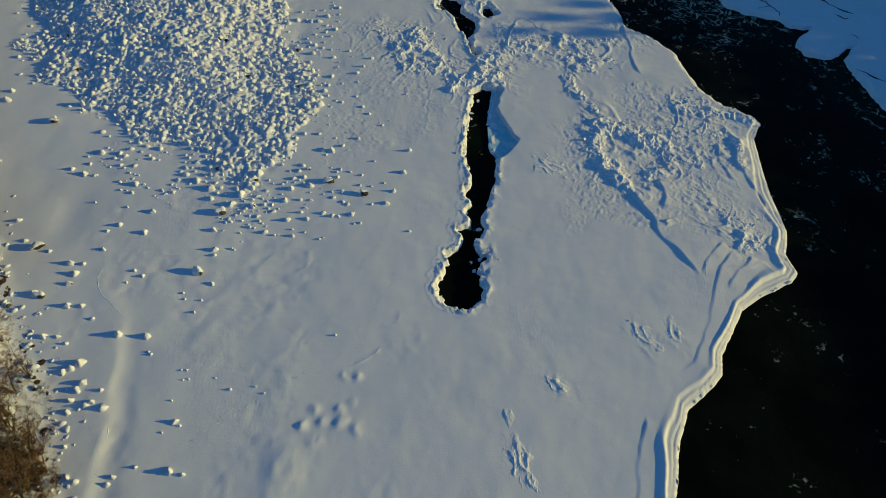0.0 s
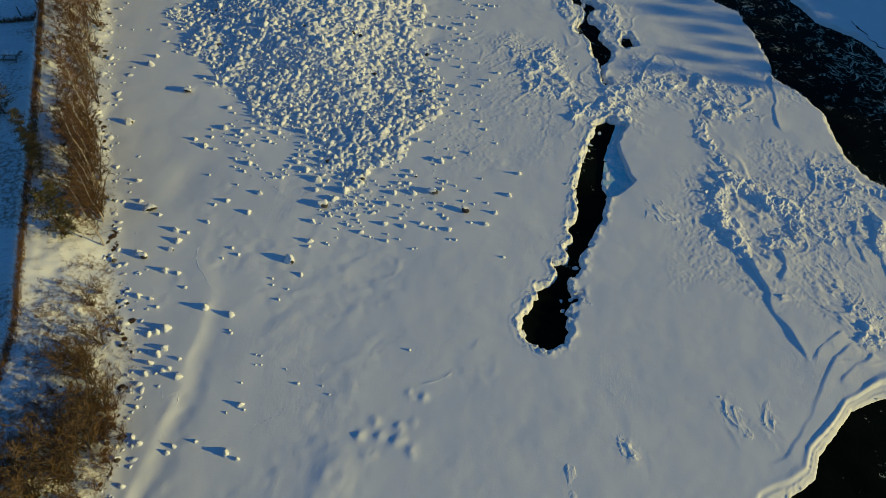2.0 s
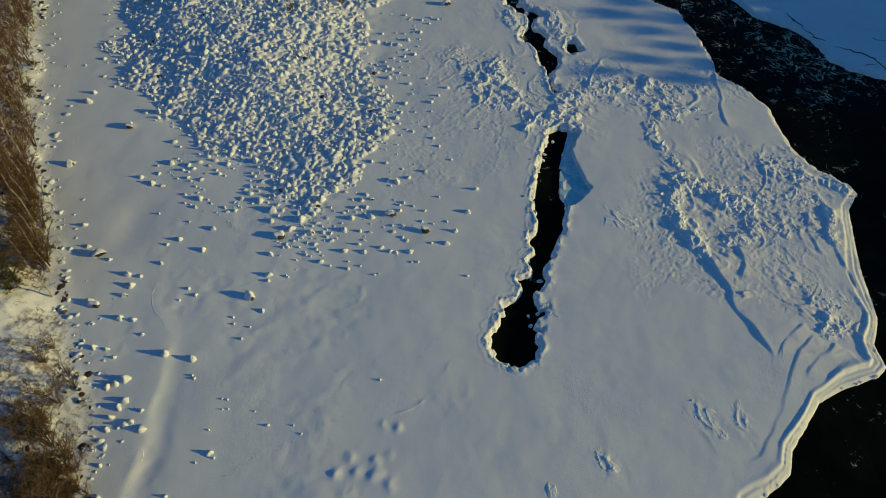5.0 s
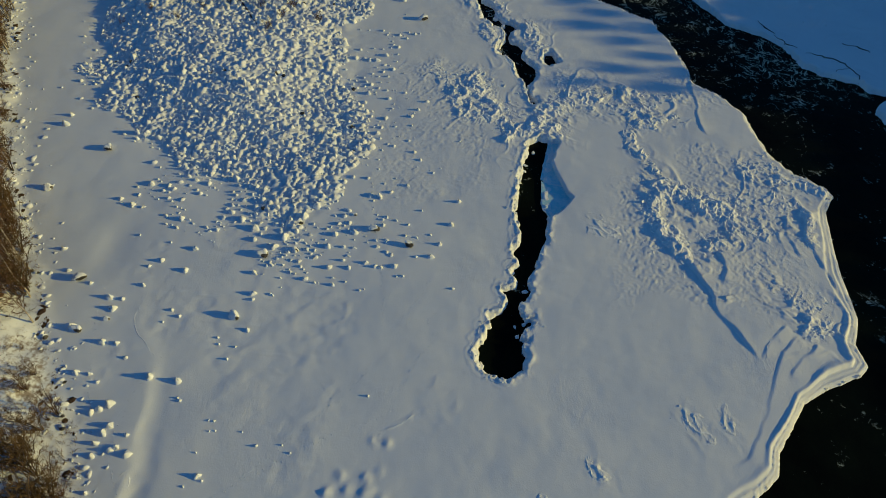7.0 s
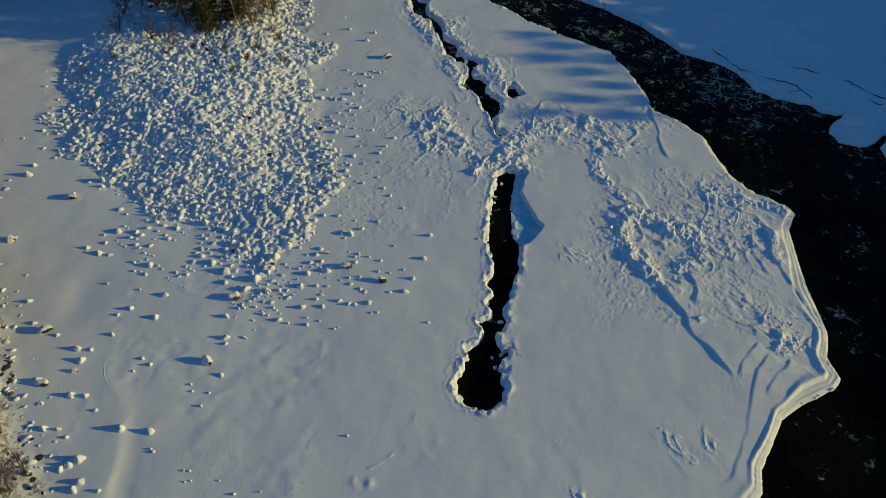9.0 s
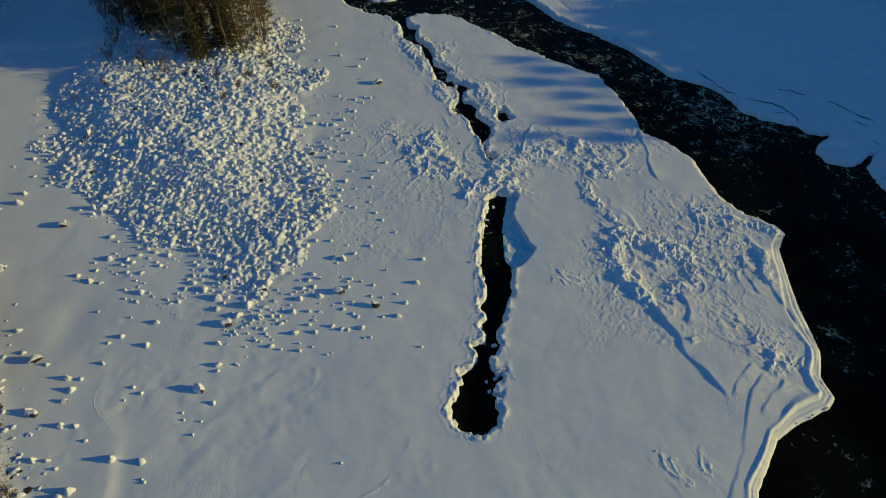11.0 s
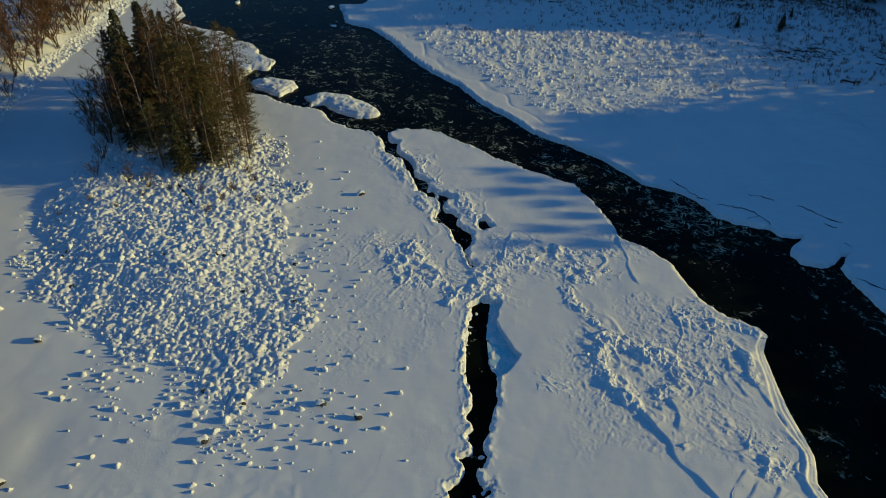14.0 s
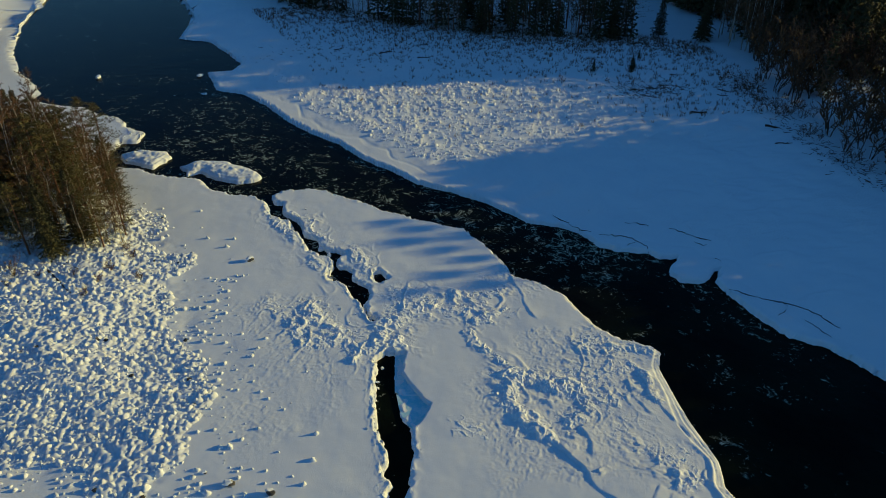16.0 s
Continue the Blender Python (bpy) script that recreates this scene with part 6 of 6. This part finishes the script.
ice_plate()
hedge(WALL[1:10], "long low hedge of dry brown stems along the field", 61)
hedge([(-75.0, 65.2), (-65.1, 69.0), (-60.9, 70.6)], "low dry brown hedge across the snowy field", 62)
for k in range(7):
    fence_post(-74 + 2.1 * k, 66.8 + 0.8 * k)
picnic_table(-59.6, 63.6, 13)
grass_tufts()
weeds()
brushwood()
log(-34.1, 89.3, -30.5, 84.1, 0.14, 1, "long fallen trunk lying among snowy stones")
for k, (ax, ay, bx, by, r) in enumerate(((61.2, 121.9, 65.4, 118.6, 0.22), (55.0, 133.6, 60.5, 132.6, 0.16), (56.8, 131.5, 58.6, 129.0, 0.12), (58.0, 134.4, 63.8, 132.2, 0.15), (60.5, 131.2, 64.5, 133.8, 0.12), (62.0, 135.5, 66.0, 133.6, 0.12),
                                           (70.0, 128.5, 73.5, 126.0, 0.12), (71.5, 130.5, 74.5, 127.0, 0.14), (73.0, 133.0, 75.8, 131.0, 0.1), (70.5, 112.8, 73.5, 111.4, 0.3), (68.0, 106.4, 72.0, 104.8, 0.15), (66.5, 140.5, 70.5, 138.6, 0.12),
                                           (12.0, 168.0, 16.5, 169.2, 0.18), (20.0, 163.0, 24.0, 160.4, 0.15), (2.5, 172.5, 6.5, 174.5, 0.15), (22.0, 172.0, 25.5, 170.5, 0.15))):
    log(ax, ay, bx, by, r, 10 + k)
for k, (x, y, r) in enumerate(((0.4, 46.2, 0.28), (0.2, 47.1, 0.2), (1.1, 45.2, 0.25), (0.9, 47.4, 0.3), (0.5, 64.8, 0.22), (0.6, 65.6, 0.25), (-3.4, 90.4, 0.7), (-2.6, 88.9, 0.5), (1.0, 75.4, 0.3), (-24.6, 163, 0.8), (-45.0, 166, 1.2), (-22.8, 151.5, 0.7), (0.9, 50.6, 0.3), (1.3, 67.4, 0.3))):
    ice_chunk(x, y, r, 400 + k)


def ice_rubble():
    """Broken slabs and crumbs of snow ice along the jumbled ridges and the sunny rim of the lead."""
    rng = random.Random(91)
    sh = Shape()

    def slab(x, y, size):
        n = len(sh.v)
        turn = Euler((rng.gauss(0, 0.38), rng.gauss(0, 0.38), rng.uniform(0, 6.28))).to_matrix()
        half = (size * rng.uniform(0.7, 1.4), size * rng.uniform(0.5, 1.0), size * rng.uniform(0.14, 0.4))
        c = Vector((x, y, ground_z(x, y) + 0.15 * size))
        for dz in (-1, 1):
            for dx, dy in ((-1, -1), (1, -1), (1, 1), (-1, 1)):
                k = rng.uniform(0.65, 1.0)
                sh.v.append(tuple(c + turn @ Vector((dx * half[0] * k, dy * half[1] * k, dz * half[2] * rng.uniform(0.8, 1.1)))))
        sh.f.extend([(n, n + 3, n + 2, n + 1), (n + 4, n + 5, n + 6, n + 7)] + [(n + k, n + (k + 1) % 4, n + 4 + (k + 1) % 4, n + 4 + k) for k in range(4)])

    for pts, wide, top in RUBBLE:
        for (ax, ay), (bx, by) in zip(pts, pts[1:]):
            for _ in range(int(math.hypot(bx - ax, by - ay) * wide * (5 + 9 * top))):
                f = rng.random()
                x, y = ax + (bx - ax) * f + rng.gauss(0, 0.62 * wide), ay + (by - ay) * f + rng.gauss(0, 0.62 * wide)
                if ground_z(x, y) > -0.3:
                    slab(x, y, min(0.19, rng.lognormvariate(-2.65, 0.45)))
    for k, (cx, cy, ax, ay, turn, top) in enumerate(PATCHES):
        c, s = math.cos(radians(turn)), math.sin(radians(turn))
        for _ in range(int(ax * ay * (2 if k < 6 else 0))):
            p, q = rng.gauss(0, 0.42) * ax, rng.gauss(0, 0.42) * ay
            x, y = cx + p * c - q * s, cy + p * s + q * c
            if ground_z(x, y) > -0.3:
                slab(x, y, min(0.13, rng.lognormvariate(-2.9, 0.4)))
    for line, per in ((LEAD_WEST, 9), (CHANNEL_WEST, 14), (CHANNEL_EAST, 12), (LEAD_EAST, 7)):
        for (ax, ay), (bx, by) in zip(line, line[1:]):
            for _ in range(int(math.hypot(bx - ax, by - ay) * per)):
                f = rng.random()
                x, y = ax + (bx - ax) * f + rng.gauss(-0.2, 0.3), ay + (by - ay) * f + rng.gauss(0, 0.2)
                z = ground_z(x, y)
                if z > -0.5:
                    slab(x, y, min(0.12, rng.lognormvariate(-3.0, 0.4)))
    tagged(new("ice_rubble", sh.mesh("ice_rubble", SNOW_LUMP)), "broken snowy ice slabs piled along pressure ridges", "ice rubble", kind="stuff")


def snow_welts():
    """Thin winding crests of wind-packed snow: in the jumbled ridges, along the sunny rims and the river edge."""
    rng = random.Random(95)
    sh = Shape()

    def crest(pts, high, wide):
        n = len(sh.v)
        m = len(pts)
        for k, (x, y) in enumerate(pts):
            ax, ay = pts[max(k - 1, 0)]
            bx, by = pts[min(k + 1, m - 1)]
            l = math.hypot(bx - ax, by - ay) or 1
            nx, ny = -(by - ay) / l, (bx - ax) / l
            taper = min(1.0, 0.15 + 3.0 * min(k, m - 1 - k) / m)
            z = ground_z(x, y)
            w = wide * taper
            sh.v += [(x + nx * w, y + ny * w, z - 0.06), (x + nx * 0.1 * w, y + ny * 0.1 * w, z + high * taper * rng.uniform(0.7, 1.2)), (x - nx * w, y - ny * w, z - 0.06)]
        for k in range(m - 1):
            a = n + 3 * k
            sh.f += [(a, a + 1, a + 4, a + 3), (a + 1, a + 2, a + 5, a + 4)]

    def beside(line, off, high, wide, keep):
        pts = []
        for (ax, ay), (bx, by) in zip(line, line[1:]):
            n = max(2, int(math.hypot(bx - ax, by - ay) / 0.18))
            l = math.hypot(bx - ax, by - ay)
            for k in range(n):
                f = k / n
                pts.append((ax + (bx - ax) * f - (by - ay) / l * off, ay + (by - ay) * f + (bx - ax) / l * off))
        xs, ys = np.array(pts).T
        xs, ys = xs + 0.16 * fbm(xs, ys, 1.0, 3, 57), ys + 0.16 * fbm(xs, ys, 1.0, 3, 58)
        run = []
        for x, y in zip(xs, ys):
            if ground_z(x, y) > -0.42 and rng.random() < keep:
                run.append((x, y))
                continue
            if len(run) > 4:
                crest(run, high, wide)
            run = []
        if len(run) > 4:
            crest(run, high, wide)

    for off in (0.38,):
        beside(LEAD_WEST, -off, 0.02, 0.07, 0.93)
        beside(CHANNEL_WEST, off, 0.035, 0.09, 0.95)
    for line in ([(-29.6, 46.2), (-29.5, 44.2), (-28.5, 42.9), (-27.0, 41.6), (-26.5, 41.0)], [(-25.3, 32.8), (-25.8, 31.8)], [(-25.1, 32.4), (-24.8, 31.3)], [(13.7, 54.5), (14.0, 52.6)], [(18.8, 45.4), (19.3, 46.9), (20.0, 47.9)]):
        beside(line, 0.0, 0.016, 0.12, 1.0)
    tagged(new("snow_crests", sh.mesh("snow_crests", SNOW_LUMP)), "thin winding crests of wind-packed snow on the ice", "snow crests", kind="stuff")


def trail(points, seed):
    """A line of animal tracks: small clods of snow thrown up beside each print."""
    rng = random.Random(seed)
    sh = Shape()
    for (ax, ay), (bx, by) in zip(points, points[1:]):
        n = int(math.hypot(bx - ax, by - ay) / 0.28)
        for k in range(n):
            f = (k + rng.uniform(-0.2, 0.2)) / n
            x, y = ax + (bx - ax) * f + rng.gauss(0, 0.07), ay + (by - ay) * f + rng.gauss(0, 0.07)
            p = Vector((x, y, ground_z(x, y) - 0.02))
            r = rng.uniform(0.034, 0.055)
            for _ in range(2):
                q = p + Vector((rng.gauss(0, 0.05), rng.gauss(0, 0.05), 0))
                sh.spike(q, q + Vector((rng.gauss(0, 0.02), rng.gauss(0, 0.02), r)), r)
    tagged(new("animal_tracks", sh.mesh("animal_tracks", SNOW_LUMP)), "line of small animal tracks across the snow", "tracks", kind="stuff")


ice_rubble()
snow_welts()
trail([(-33.4, 47.5), (-32.0, 42.0), (-30.6, 38.5), (-29.0, 35.0)], 1)
trail([(-27.0, 40.6), (-27.6, 37.0), (-27.0, 33.6), (-25.4, 31.0), (-24.4, 28.0), (-24.2, 24.0)], 2)
trail([(-26.2, 41.4), (-27.3, 37.5), (-26.7, 33.5)], 3)
trail([(-22.0, 29.5), (-17.0, 33.2), (-12.0, 36.8), (-8.0, 38.8)], 4)
trail([(-11.1, 51.5), (-10.3, 47.7), (-10.0, 45.5)], 5)
trail([(-6.9, 50.6), (-8.1, 47.5), (-8.2, 46.4), (-9.1, 44.8)], 6)
trail([(-6.8, 47.2), (-5.9, 44.8), (-6.9, 43.6), (-7.5, 41.4), (-8.1, 40.3)], 7)
trail([(-13.7, 40.3), (-12.5, 39.2), (-11.2, 38.2)], 8)
trail([(-10.5, 41.6), (-13.9, 37.3), (-16.5, 34.3), (-19.2, 30.9)], 9)


def ice_crack(line, seed):
    """A thin wet crack in the shore ice."""
    rng = random.Random(seed)
    sh = Shape()
    pts = []
    for (ax, ay), (bx, by) in zip(line, line[1:]):
        n = max(2, int(math.hypot(bx - ax, by - ay) / 0.35))
        pts += [(ax + (bx - ax) * k / n + rng.gauss(0, 0.1), ay + (by - ay) * k / n + rng.gauss(0, 0.1)) for k in range(n)]
    shut, left = False, 0
    for k, (x, y) in enumerate(pts):
        left -= 1
        if left < 0:
            shut, left = not shut, rng.randint(1, 3) if not shut else rng.randint(3, 9)
        ax, ay = pts[max(k - 1, 0)]
        bx, by = pts[min(k + 1, len(pts) - 1)]
        l = math.hypot(bx - ax, by - ay) or 1
        w = (0.002 if shut else rng.choice((0.015, 0.03, 0.05, 0.08))) * rng.uniform(0.6, 1.2) * min(1, 0.2 + min(k, len(pts) - 1 - k) / 4)
        nx, ny = -(by - ay) / l * w, (bx - ax) / l * w
        top = ground_z(x, y) + 0.05
        sh.v += [(x + nx, y + ny, top), (x - nx, y - ny, top), (x - nx, y - ny, top - 0.2), (x + nx, y + ny, top - 0.2)]
    for k in range(len(pts) - 1):
        a = 4 * k
        sh.f += [(a, a + 1, a + 5, a + 4), (a + 1, a + 2, a + 6, a + 5), (a + 3, a, a + 4, a + 7)]
    tagged(new("ice_crack", sh.mesh("ice_crack", WATER)), "thin dark wet crack in the snowy shore ice", "ice crack", "cracks in the shore ice")


for k, line in enumerate(CRACKS):
    ice_crack(line, 800 + k)
